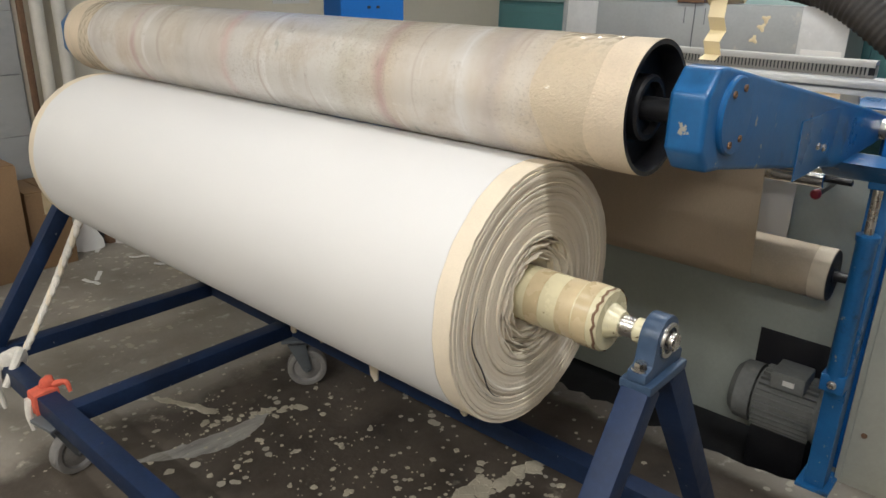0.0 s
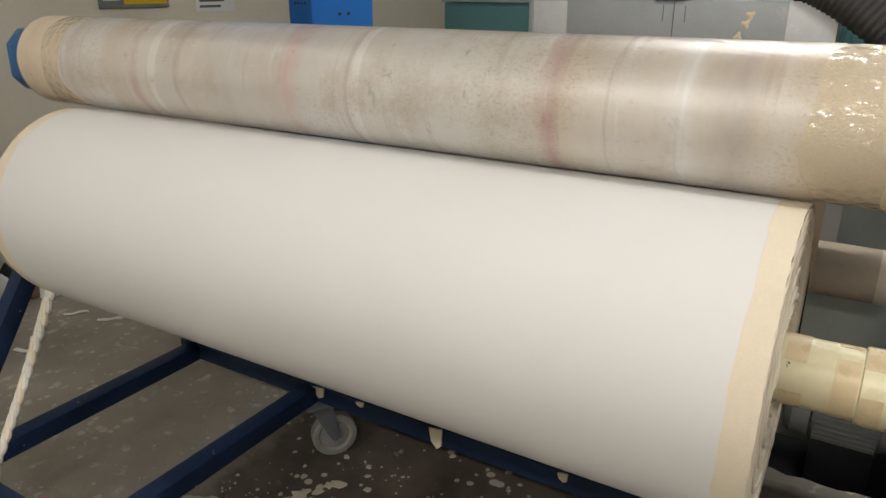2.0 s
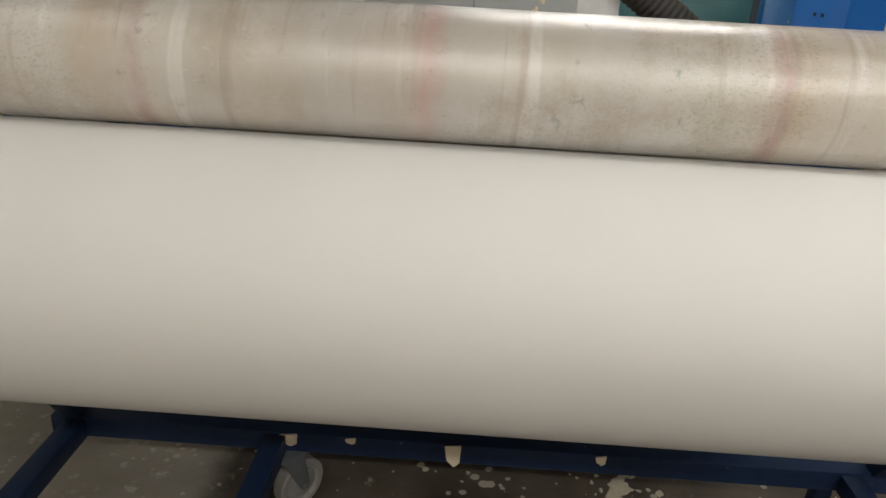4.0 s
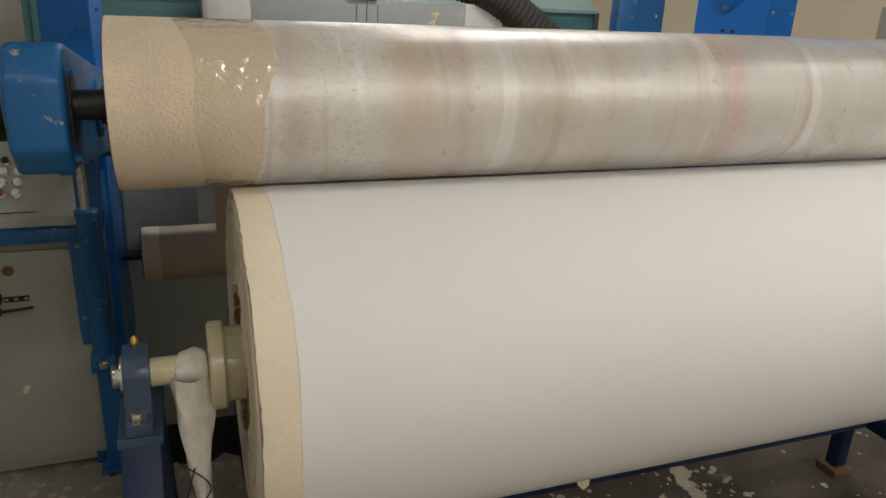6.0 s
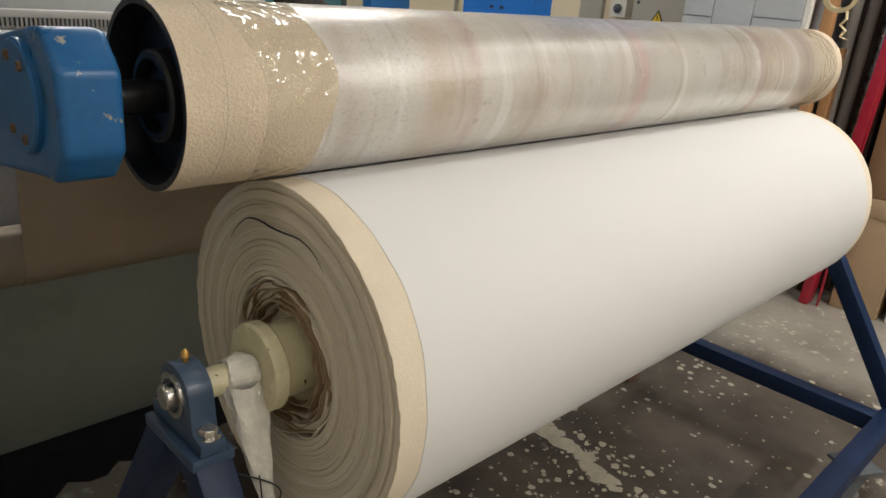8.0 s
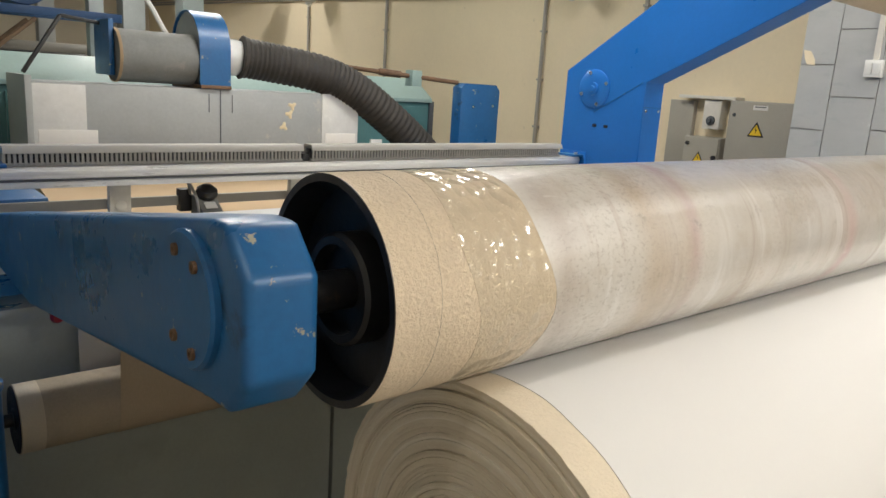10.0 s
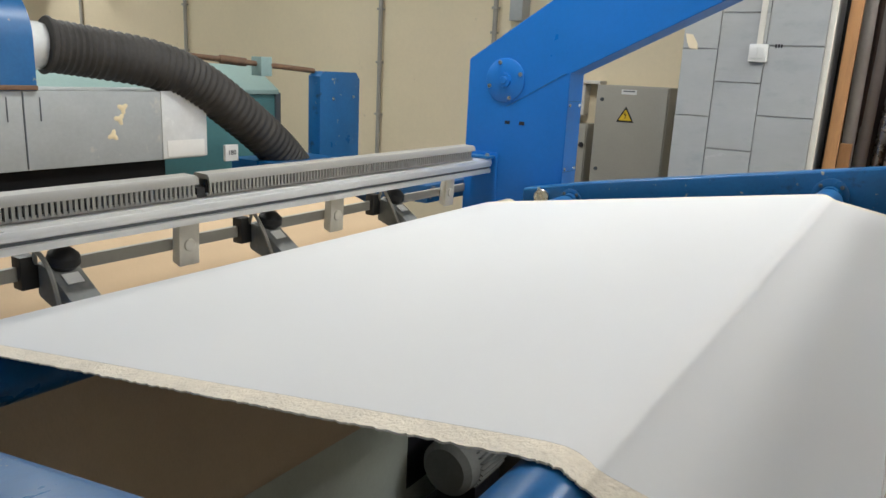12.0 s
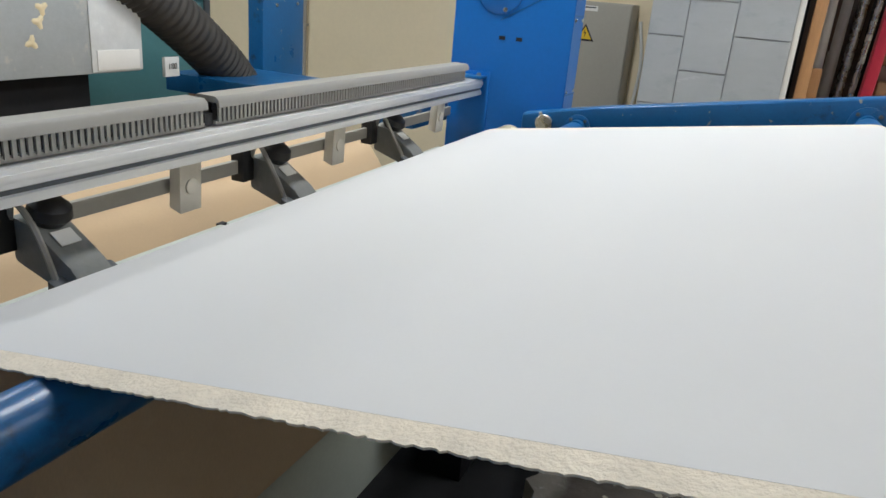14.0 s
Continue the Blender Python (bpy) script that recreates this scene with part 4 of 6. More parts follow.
def build_arm(side):
    out = -1 if side == "l" else 1
    xo, xi = (-0.27, -0.20) if out < 0 else (2.075, 2.01)
    a0, a1 = min(xo, xi), max(xo, xi)
    arm = thing("drum_arm", ((xo + xi) / 2, 0.6, 1.2), "blue painted steel arm carrying the press drum, scuffed", "machine arm", "drum arms")
    part("arm_box", prism("x", a0, a1, ARM, 0.010, 3), M_BLUE, arm)
    # chamfered front shoulder over the drum shaft
    part("bearing_plate", turned((xo, DR_Y + 0.035, DR_Z), (out, 0, 0), [(-0.002, 0), (-0.002, 0.066), (0.006, 0.066), (0.009, 0.063), (0.009, 0)], 48), M_BLUE, arm, "round bolted bearing cover")
    for dy, dz in ((-0.03, 0.038), (0.015, 0.045), (-0.022, -0.045), (0.022, -0.04)):
        part("screw", turned((xo + out * 0.0085, DR_Y + 0.035 + dy, DR_Z + dz), (out, 0, 0), [(0, 0.006), (0.004, 0.006), (0.004, 0.003), (0.001, 0.003), (0.001, 0)], 10), M_RUST, arm)
    # flat black plate on the arm paints the shade of the shaft opening
    part("shaft_recess", box(min(xi, xi - out * 0.004), max(xi, xi - out * 0.004), DR_Y - 0.045, DR_Y + 0.03, DR_Z - 0.045, DR_Z + 0.04, 0.0015), M_BLACKM, arm, "black plate for the shaded shaft opening")
    for y, z in (((0.70, 1.172), (0.75, 1.162)) if out > 0 else ()) + ((0.085, 1.35), (0.09, 1.235)):
        face = xo if y > 0.3 else xi
        part("bolt", bolt((face, y, z), ((out if y > 0.3 else -out), 0, 0), 0.009 if y > 0.3 else 0.005, 0.008), M_STEEL if y > 0.3 else M_BLUE, arm)
    if out > 0:
        part("weld_patch", box(min(xo, xo + out * 0.003), max(xo, xo + out * 0.003), 0.56, 0.84, 1.115, 1.245, 0.001), M_BLUE, arm)
    # pivot and lug for the lifting cylinder
    part("pivot", rod((xi - out * 0.01, 1.38, 1.125), (xo + out * 0.03, 1.38, 1.125), 0.03, 28), M_STEEL, arm)
    part("lug", prism("x", min(xi, xo + out * 0.1), max(xi, xo + out * 0.1), [(0.98, 1.09), (1.14, 1.09), (1.155, 1.05), (1.12, 1.02), (1.09, 1.03)], 0.004), M_BLUE, arm)
    part("roller_hub", turned((xi, 0.44, 1.252), (-out, 0, 0), [(0, 0.052), (0.006, 0.052), (0.008, 0.049), (0.008, 0.03), (0.03, 0.028), (0.03, 0)], 36), M_BLUE, arm)
    part("roller_hub", turned((xi, 1.265, 1.128), (-out, 0, 0), [(0, 0.042), (0.006, 0.042), (0.008, 0.039), (0.008, 0.027), (0.03, 0.025), (0.03, 0)], 36), M_BLUE, arm)
    for y, z in ((0.44, 1.252), (1.265, 1.128)):
        for k in range(4):
            a = radians(45 + 90 * k)
            part("hub_bolt", bolt((xi - out * 0.007, y + 0.041 * math.cos(a) * (1 if y < 1 else 0.82), z + 0.041 * math.sin(a) * (1 if y < 1 else 0.82)), (-out, 0, 0), 0.0045, 0.005), M_DKGREY, arm)
    # lifting cylinder between arm and post
    xm = xo + out * (0.05 if out < 0 else 0.072)
    cyl = thing("lifting_cylinder", (xm, 1.13, 0.6), "blue pneumatic lifting cylinder with a bright rod", "cylinder", "lifting cylinders")
    part("piston_rod", rod((xm, 1.125, 0.86), (xm, 1.125, 1.045), 0.0125, 16), M_STEEL, cyl)
    part("clevis", box(xm - 0.024, xm + 0.024, 1.10, 1.15, 1.005, 1.06, 0.005), M_BLUE, cyl)
    part("pin", rod((xm - 0.035, 1.125, 1.04), (xm + 0.035, 1.125, 1.04), 0.009, 12), M_STEEL, cyl)
    part("barrel", turned((xm, 1.13, 0.42), (0, 0, 1), [(0, 0), (0, 0.024), (0.006, 0.027), (0.43, 0.027), (0.436, 0.031), (0.452, 0.031), (0.456, 0.024), (0.456, 0)], 28), M_BLUE, cyl)
    part("lower_mount", box(xm - 0.034, xm + 0.034, 1.105, 1.19, 0.385, 0.44, 0.005), M_BLUE, cyl)
    part("mount_bolt", bolt((xm, 1.105, 0.41), (0, -1, 0), 0.010, 0.01), M_STEEL, cyl)
    post = thing("machine_post", (xm, 1.21, 0), "narrow blue upright post of the winding machine", "post", "machine posts")
    part("upright", box(xm - 0.03, xm + 0.03, 1.18, 1.26, 0.0, 1.02, 0.005), M_BLUE, post)
    part("foot_plate", box(xm - 0.05, xm + 0.05, 1.16, 1.30, 0.0, 0.012, 0.002), M_BLUE, post)
    part("tie_plate", box(xm - 0.02, xm + 0.02, 1.26, 1.36, 0.55, 0.68, 0.003), M_BLUE, post)
    return arm


def build_gantry(side):
    out = -1 if side == "l" else 1
    xi = -0.275 if out < 0 else 2.095
    xo = xi + out * 0.13
    a0, a1 = min(xi, xo), max(xi, xo)
    yf, yb = 1.345, 1.775
    g = thing("gantry_frame", (xi, 1.55, 0), "bright blue folded-steel gantry side frame leaning forward overhead", "machine frame", "gantry frames")
    low = [(yf, 0.0), (yb, 0.0), (yb, 1.615), (1.185, 1.993), (0.02, 2.74), (-0.25, 2.74), (-0.25, 2.36), (0.844, 1.818), (yf, 1.575)]
    part("frame_plate", prism("x", a0, a1, low, 0.003, 1), M_BLUE2, g)
    part("bearing_disc", turned((xi, 1.61, 1.54), (-out, 0, 0), [(0, 0.082), (0.005, 0.082), (0.007, 0.079), (0.007, 0.028), (0.016, 0.026), (0.016, 0.014), (0.02, 0.012), (0.02, 0)], 48), M_BLUE2, g, "round bolted cover plate")
    for k in range(4):
        a = radians(70 + 90 * k)
        part("disc_bolt", bolt((xi - out * 0.006, 1.61 + 0.07 * math.cos(a), 1.54 + 0.07 * math.sin(a)), (-out, 0, 0), 0.006, 0.006), M_STEEL, g)
    # no holes are cut: black plates carry the shade of the slots
    for y in (1.59, 1.528):
        part("slot", box(min(xi, xi - out * 0.0015), max(xi, xi - out * 0.0015), y - 0.011, y + 0.011, 1.375, 1.388, 0.0005), M_INKSHADE, g)
    part("seam", beam((xi - out * 0.001, 1.60, 1.44), (xi - out * 0.001, 1.36, 1.575), 0.002, 0.002, bevel=0), M_BLUE, g)
    part("lower_cover", box(min(xi, xi - out * 0.004), max(xi, xi - out * 0.004), 1.62, 1.77, 0.9, 1.26, 0.001), M_BLUE2, g)
    for z in (1.223, 1.46):
        for x in (xi + out * 0.02, xo - out * 0.02):
            part("rivet", turned((x, yf, z), (0, -1, 0), [(0, 0.007), (0.002, 0.006), (0.004, 0.003), (0.004, 0)], 10), M_STEEL, g)
    for z in (1.212, 1.473):
        part("front_seam", box(a0, a1, yf - 0.002, yf, z, z + 0.0025), M_BLUE, g)
    if out < 0:
        for k, (w, h) in enumerate(((0.010, 0.014), (0.009, 0.016), (0.011, 0.013), (0.009, 0.015))):
            x = xo + 0.035 + 0.018 * k
            part("pen_mark", box(x, x + w, yf - 0.0025, yf - 0.001, 1.424, 1.424 + h * 0.6), M_INKSHADE, g, "scrawled pen mark")
    return g


# ---- rollers and running cloth ----
def roller(name, y, z, r, x0, x1, material, label, shaft=0.012, seg=40):
    ob = thing(name, ((x0 + x1) / 2, y, z), label, "roller")
    part("shell", turned((x0, y, z), (1, 0, 0), [(0, 0), (0, r - 0.003), (0.003, r), (x1 - x0 - 0.003, r), (x1 - x0, r - 0.003), (x1 - x0, 0)], seg), material, ob)
    part("axle", rod((x0 - 0.08, y, z), (x1 + 0.08, y, z), shaft, 16), M_BLACKM, ob)
    return ob


LR_Y, LR_Z, LR = 1.56, 0.585, 0.092


def build_web():
    low = roller("lower_roller", LR_Y, LR_Z, LR, -0.21, 2.0, M_SLEEVE, "cloth-covered guide roller with stained sleeve, low on the machine", 0.018)
    for x in (-0.208, 1.943):
        part("end_band", turned((x, LR_Y, LR_Z), (1, 0, 0), [(0, LR + 0.001), (0.055, LR + 0.001)], 40), M_SELV, low, "cream end band")
    for x in (-0.2102, 2.0002):
        part("end_disc", turned((x, LR_Y, LR_Z), (-1 if x < 0 else 1, 0, 0), [(0, LR - 0.002), (0.002, LR - 0.004), (-0.0, 0.03), (0.004, 0.028), (0.004, 0)], 40), M_BLACKM, low)
    roller("steel_roller", 1.50, 0.925, 0.034, -0.12, 1.93, M_CHROME, "bright steel guide roller under the rail")
    roller("rear_roller", 1.47, 1.07, 0.047, -0.1, 1.93, M_IVORY, "ivory guide roller behind the cloth", 0.02)
    roller("guide_roller", 1.265, 1.112, 0.038, -0.16, 1.97, M_BLUE, "blue painted steel guide roller under the cloth", 0.02)
    front = roller("guide_roller", 0.44, 1.238, 0.040, -0.16, 1.97, M_BLUE, "blue painted steel guide roller beside the drum", 0.02)
    for x in (-0.10, 1.90):
        lev = thing("locking_lever", (x, 1.5, 0.86), "dark locking lever with a small red knob", "lever", "locking levers")
        part("lever", box(x - 0.008, x + 0.008, 1.56, 1.755, 0.85, 0.87, 0.002), M_BLACKM, lev)
        part("knob", turned((x, 1.57, 0.86), (0, -1, 0), [(0, 0.008), (0.02, 0.008), (0.025, 0.016), (0.04, 0.018), (0.05, 0.012), (0.053, 0)], 16), M_RED, lev, "dark red ball knob")
    # running cloth: up from the lower roller, over the rear roller, forward over the guide rollers, down behind the drum into the nip
    def low_path(off):
        p = arc(LR_Y, LR_Z, LR + 0.003 + off, 330, 180, 14)
        p += line((LR_Y - LR - 0.003 - off, LR_Z + 0.02), (1.47 - 0.05 - off, 1.05), 16)
        return p + arc(1.47, 1.07, 0.049 + off, 178, 95, 6)

    def top_path(off):
        p = [(1.50, 1.112 + off)] + line((1.48, 1.119 + off), (0.455, 1.279 + off), 60)
        p += arc(0.44, 1.238, 0.042 + off, 80, 128, 6)
        p += line((0.405, 1.268 + off), (0.228, 1.235), 12)
        return p + arc(DR_Y, DR_Z, DR + 0.003, -30, -88, 10)
    web = thing("running_cloth", (0.9, 0.9, 1.2), "taut white coated cloth running over the guide rollers, raw cream edges", "cloth")
    part("coated_face", sheet(top_path(0.0006), 0.045, 1.752, 0.0016, 6), M_COAT, web, "smooth white coating")
    fine = top_path(0.0)
    dense = []
    for (p, q) in zip(fine, fine[1:]):
        dense += [((p[0] * (4 - k) + q[0] * k) / 4, (p[1] * (4 - k) + q[1] * k) / 4) for k in range(4)]
    dense.append(fine[-1])
    part("selvage", sheet(dense, 0.014, 0.05, 0.002, 3, 0.0018, 1), M_EDGE, web, "raw cream ragged selvage")
    part("selvage", sheet(dense, 1.748, 1.785, 0.002, 3, 0.0018, 2), M_EDGE, web, "raw cream ragged selvage")
    part("underside", sheet(top_path(-0.0019), 0.03, 1.77, 0.001, 2), M_BROWN, web, "brown uncoated underside")
    part("rising_pass", sheet(low_path(0.0), 0.03, 1.755, 0.002, 2), M_BROWN, web, "brown raw side of the rising cloth")
    back = thing("returning_cloth", (0.9, 1.7, 0.8), "pale cloth pass hanging behind the lower roller", "cloth")
    part("pass", sheet([(1.672, 0.52), (1.672, 0.75), (1.675, 1.02)], -0.02, 1.80, 0.002, 2), M_COAT, back)


M_SLEEVE = surface("stained_sleeve", (0.50, 0.42, 0.31), 0.75, var=0.14, scale=5, fine=160, bump=0.2, dist=0.001, marks2=((0.33, 0.27, 0.21), 5, 0.55, 0.18))


# ---- machine body behind the rollers ----
def build_machine():
    pan = thing("sheet_metal_front", (0.9, 1.78, 0), "large grey-green sheet-metal panel of the coating machine", "machine front")
    part("panel_sheet", box(-0.272, 0.884, 1.76, 1.80, -0.22, 0.97, 0.004), M_PANEL, pan)
    part("panel_sheet", box(0.898, 2.092, 1.76, 1.80, -0.22, 0.97, 0.004), M_PANEL, pan)
    # black strip behind the sheets, shade of the gap put into its colour
    part("gap_strip", box(0.88, 0.902, 1.795, 1.81, -0.22, 0.97), M_INKSHADE, pan)
    # uncut panel: a black sheet gives the shade of the motor cut-out
    part("motor_opening", box(1.75, 2.085, 1.755, 1.762, -0.1, 0.235, 0.001), M_INKSHADE, pan, "black sheet for the shaded cut-out behind the motor")
    # electric motor in the trough
    mot = thing("electric_motor", (1.93, 1.56, 0.0), "dusty grey finned electric motor low beside the panel", "motor")
    x0, zc, yc = 1.765, 0.045, 1.58
    part("motor_body", rod((x0 + 0.07, yc, zc), (x0 + 0.29, yc, zc), 0.105, 40), M_MOTOR, mot)
    fin0 = None
    for k in range(30):
        a = 2 * math.pi * k / 30
        u = Vector((0, math.cos(a), math.sin(a)))
        p = Vector((x0 + 0.18, yc, zc)) + u * 0.112
        if fin0 is None:
            bm = box(-0.10, 0.10, -0.011, 0.011, -0.0022, 0.0022)
            fin0 = part("cooling_fin", bm, M_MOTOR, None)
            fin0.parent = mot
            fin = fin0
        else:
            fin = again(fin0, "cooling_fin", Matrix(), mot)
        fin.matrix_basis = Matrix.Translation(p - Vector(mot.location)) @ Matrix.Rotation(a, 4, "X")
    part("fan_cowl", turned((x0 + 0.065, yc, zc), (-1, 0, 0), [(0, 0.116), (0.06, 0.114), (0.085, 0.09), (0.09, 0.03), (0.09, 0)], 40), M_MOTOR, mot)
    part("end_bell", turned((x0 + 0.29, yc, zc), (1, 0, 0), [(0, 0.112), (0.03, 0.108), (0.05, 0.05), (0.06, 0.02), (0.06, 0)], 40), M_MOTOR, mot)
    part("terminal_box", box(x0 + 0.12, x0 + 0.24, yc - 0.10, yc + 0.03, zc + 0.09, zc + 0.16, 0.012), M_MOTOR, mot)
    part("rating_plate", box(x0 + 0.165, x0 + 0.205, yc - 0.102, yc - 0.099, zc + 0.115, zc + 0.135, 0.0005), M_PAPER, mot)
    part("motor_foot", box(x0 + 0.08, x0 + 0.28, yc - 0.09, yc + 0.09, -0.26, zc - 0.09, 0.004), M_BLACKM, mot)
    # right-hand cabinet beside the post
    cab = thing("side_cabinet", (2.45, 1.45, 0), "pale grey-green steel cabinet beside the machine post", "cabinet")
    part("body", box(2.185, 2.785, 1.27, 1.34, 0.0, 0.86, 0.008), M_CONS, cab)
    part("door", box(2.205, 2.765, 1.262, 1.272, 0.03, 0.83, 0.004), M_CONS, cab)
    for z in (0.66, 0.2):
        part("lock", turned((2.24, 1.262, z), (0, -1, 0), [(0, 0.009), (0.004, 0.008), (0.004, 0)], 14), M_RUST, cab)
    # aluminium rail with slotted cable duct
    rail = thing("cross_rail", (0.9, 1.68, 1.21), "aluminium cross rail with T-slots", "rail")
    part("profile", prism("x", -0.21, 2.075, [(1.64, 1.182), (1.64, 1.196), (1.646, 1.199), (1.646, 1.205), (1.64, 1.208), (1.64, 1.236), (1.72, 1.236), (1.72, 1.182)], 0), M_ALU, rail, smooth=False)
    part("profile_lip", box(-0.21, 2.075, 1.636, 1.6405, 1.216, 1.228, 0.001), M_ALU, rail)
    # dark strip laid in the T-slot, darkening it by colour as shade would
    part("dark_groove", box(-0.21, 2.075, 1.6445, 1.647, 1.1985, 1.2055), M_DKGREY, rail)
    for x in (-0.205, 2.06):
        part("end_bracket", box(x - 0.03, x + 0.03, 1.63, 1.73, 1.238, 1.248, 0.002), M_BLUE, rail)
        part("end_bolt", bolt((x, 1.65, 1.248), (0, 0, 1), 0.008, 0.008), M_STEEL, rail)
    duct = thing("cable_duct", (0.9, 1.68, 1.26), "grey slotted cable duct lying on the rail", "cable duct")
    for xa, xb in ((-0.18, 0.685), (0.715, 1.97)):
        part("duct_base", box(xa, xb, 1.662, 1.708, 1.2375, 1.246, 0.001), M_DUCT, duct)
        part("duct_back", box(xa, xb, 1.702, 1.708, 1.246, 1.284), M_DUCT, duct)
        part("duct_cover", prism("x", xa, xb, [(1.652, 1.272), (1.655, 1.286), (1.662, 1.292), (1.706, 1.293), (1.712, 1.286), (1.712, 1.28), (1.66, 1.28), (1.658, 1.272)], 0), M_DUCT, duct)
        # black sheet behind the fingers paints the shade inside the duct
        part("dark_inside", box(xa + 0.002, xb - 0.002, 1.672, 1.674, 1.246, 1.28), M_INKSHADE, duct)
    tooth = None
    n = int((1.97 + 0.18) / 0.0125)
    for k in range(n):
        x = -0.177 + 0.0125 * k
        if 0.683 < x < 0.718:
            continue
        if tooth is None:
            tooth = part("duct_finger", box(-0.0035, 0.0035, -0.002, 0.002, -0.014, 0.014), M_DUCT, None, smooth=False)
            tooth.parent = duct
            t = tooth
        else:
            t = again(tooth, "duct_finger", Matrix(), duct)
        t.location = Vector((x, 1.660, 1.258)) - Vector(duct.location)
    part("open_joint", box(0.688, 0.712, 1.665, 1.705, 1.238, 1.262, 0.002), M_BLACKM, duct)
    # clamp bar below the rail
    bar = thing("clamp_bar", (0.9, 1.72, 1.12), "grey flat bar on cream brackets under the rail", "bar")
    part("bar", box(-0.2, 2.06, 1.745, 1.757, 1.098, 1.128, 0.002), M_DUCT, bar)
    for x in (0.12, 0.70, 1.25, 1.9):
        part("bracket", prism("x", x - 0.03, x + 0.03, [(1.712, 1.181), (1.738, 1.181), (1.744, 1.07), (1.716, 1.06)], 0.003), M_PIPEW, bar, "cream painted bracket")
        part("bracket_boss", turned((x, 1.716, 1.112), (0, -1, 0), [(0, 0.016), (0.006, 0.016), (0.008, 0.012), (0.008, 0)], 20), M_PIPEW, bar)
    for x in (0.37, 0.95, 1.52):
        c = thing("edge_clamp", (x, 1.70, 1.10), "grey cast edge clamp with a black knob and cable", "clamp", "edge clamps")
        part("body", prism("x", x - 0.034, x + 0.034, [(1.742, 1.135), (1.70, 1.128), (1.62, 1.075), (1.585, 1.04), (1.62, 1.02), (1.742, 1.06)], 0.008), M_MOTOR, c)
        part("jaw", prism("x", x - 0.06, x + 0.06, [(1.64, 1.06), (1.58, 1.035), (1.545, 1.03), (1.55, 1.012), (1.64, 1.02)], 0.006), M_DKGREY, c)
        part("knob", turned((x, 1.70, 1.125), (0, -0.3, 1), [(0, 0.024), (0.014, 0.034), (0.03, 0.031), (0.042, 0.016), (0.044, 0)], 20), M_BLACK, c, "black plastic knob")
        part("clip", box(x - 0.07, x - 0.034, 1.73, 1.765, 1.08, 1.15, 0.003), M_BLACK, c)
        part("label_plate", prism("x", x - 0.018, x + 0.018, [(1.652, 1.0985), (1.676, 1.1145), (1.675, 1.116), (1.651, 1.10)], 0), M_PAPER, c)
        part("cable", pipe([(x - 0.035, 1.74, 1.12), (x - 0.045, 1.72, 1.16), (x - 0.055, 1.71, 1.18), (x - 0.035, 1.69, 1.13), (x - 0.045, 1.64, 1.06), (x - 0.055, 1.62, 1.02)], 0.005, 6), M_DUCT, c)
    # raw cloth arriving behind the rail
    webr = thing("arriving_cloth", (0.9, 2.2, 1.0), "beige raw cloth arriving from the dryer behind the rail", "cloth")
    part("cloth_sheet", sheet([(1.83, 0.55), (1.86, 0.88), (1.95, 1.0), (2.2, 1.075), (2.4, 1.105), (2.52, 1.09), (2.62, 1.03), (2.66, 0.92)], 0.02, 1.83, 0.003, 8), M_RAW, webr)
    fr = thing("bed_frame", (0.9, 2.3, 0), "dusty blue steel bed frame behind the rail", "machine frame")
    for xa, xb in ((-0.27, -0.05), (1.87, 2.3)):
        part("side_bar", box(xa, xb, 1.80, 2.9, 1.06, 1.13, 0.006), M_BLUE, fr)
        part("support", box(xa + 0.05, xb - 0.05, 2.3, 2.45, 0.0, 1.06, 0.006), M_BLUE, fr)
    return rail


M_RAW = surface("raw_web", (0.62, 0.46, 0.29), 0.85, var=0.05, scale=2, fine=200, bump=0.15, dist=0.001)


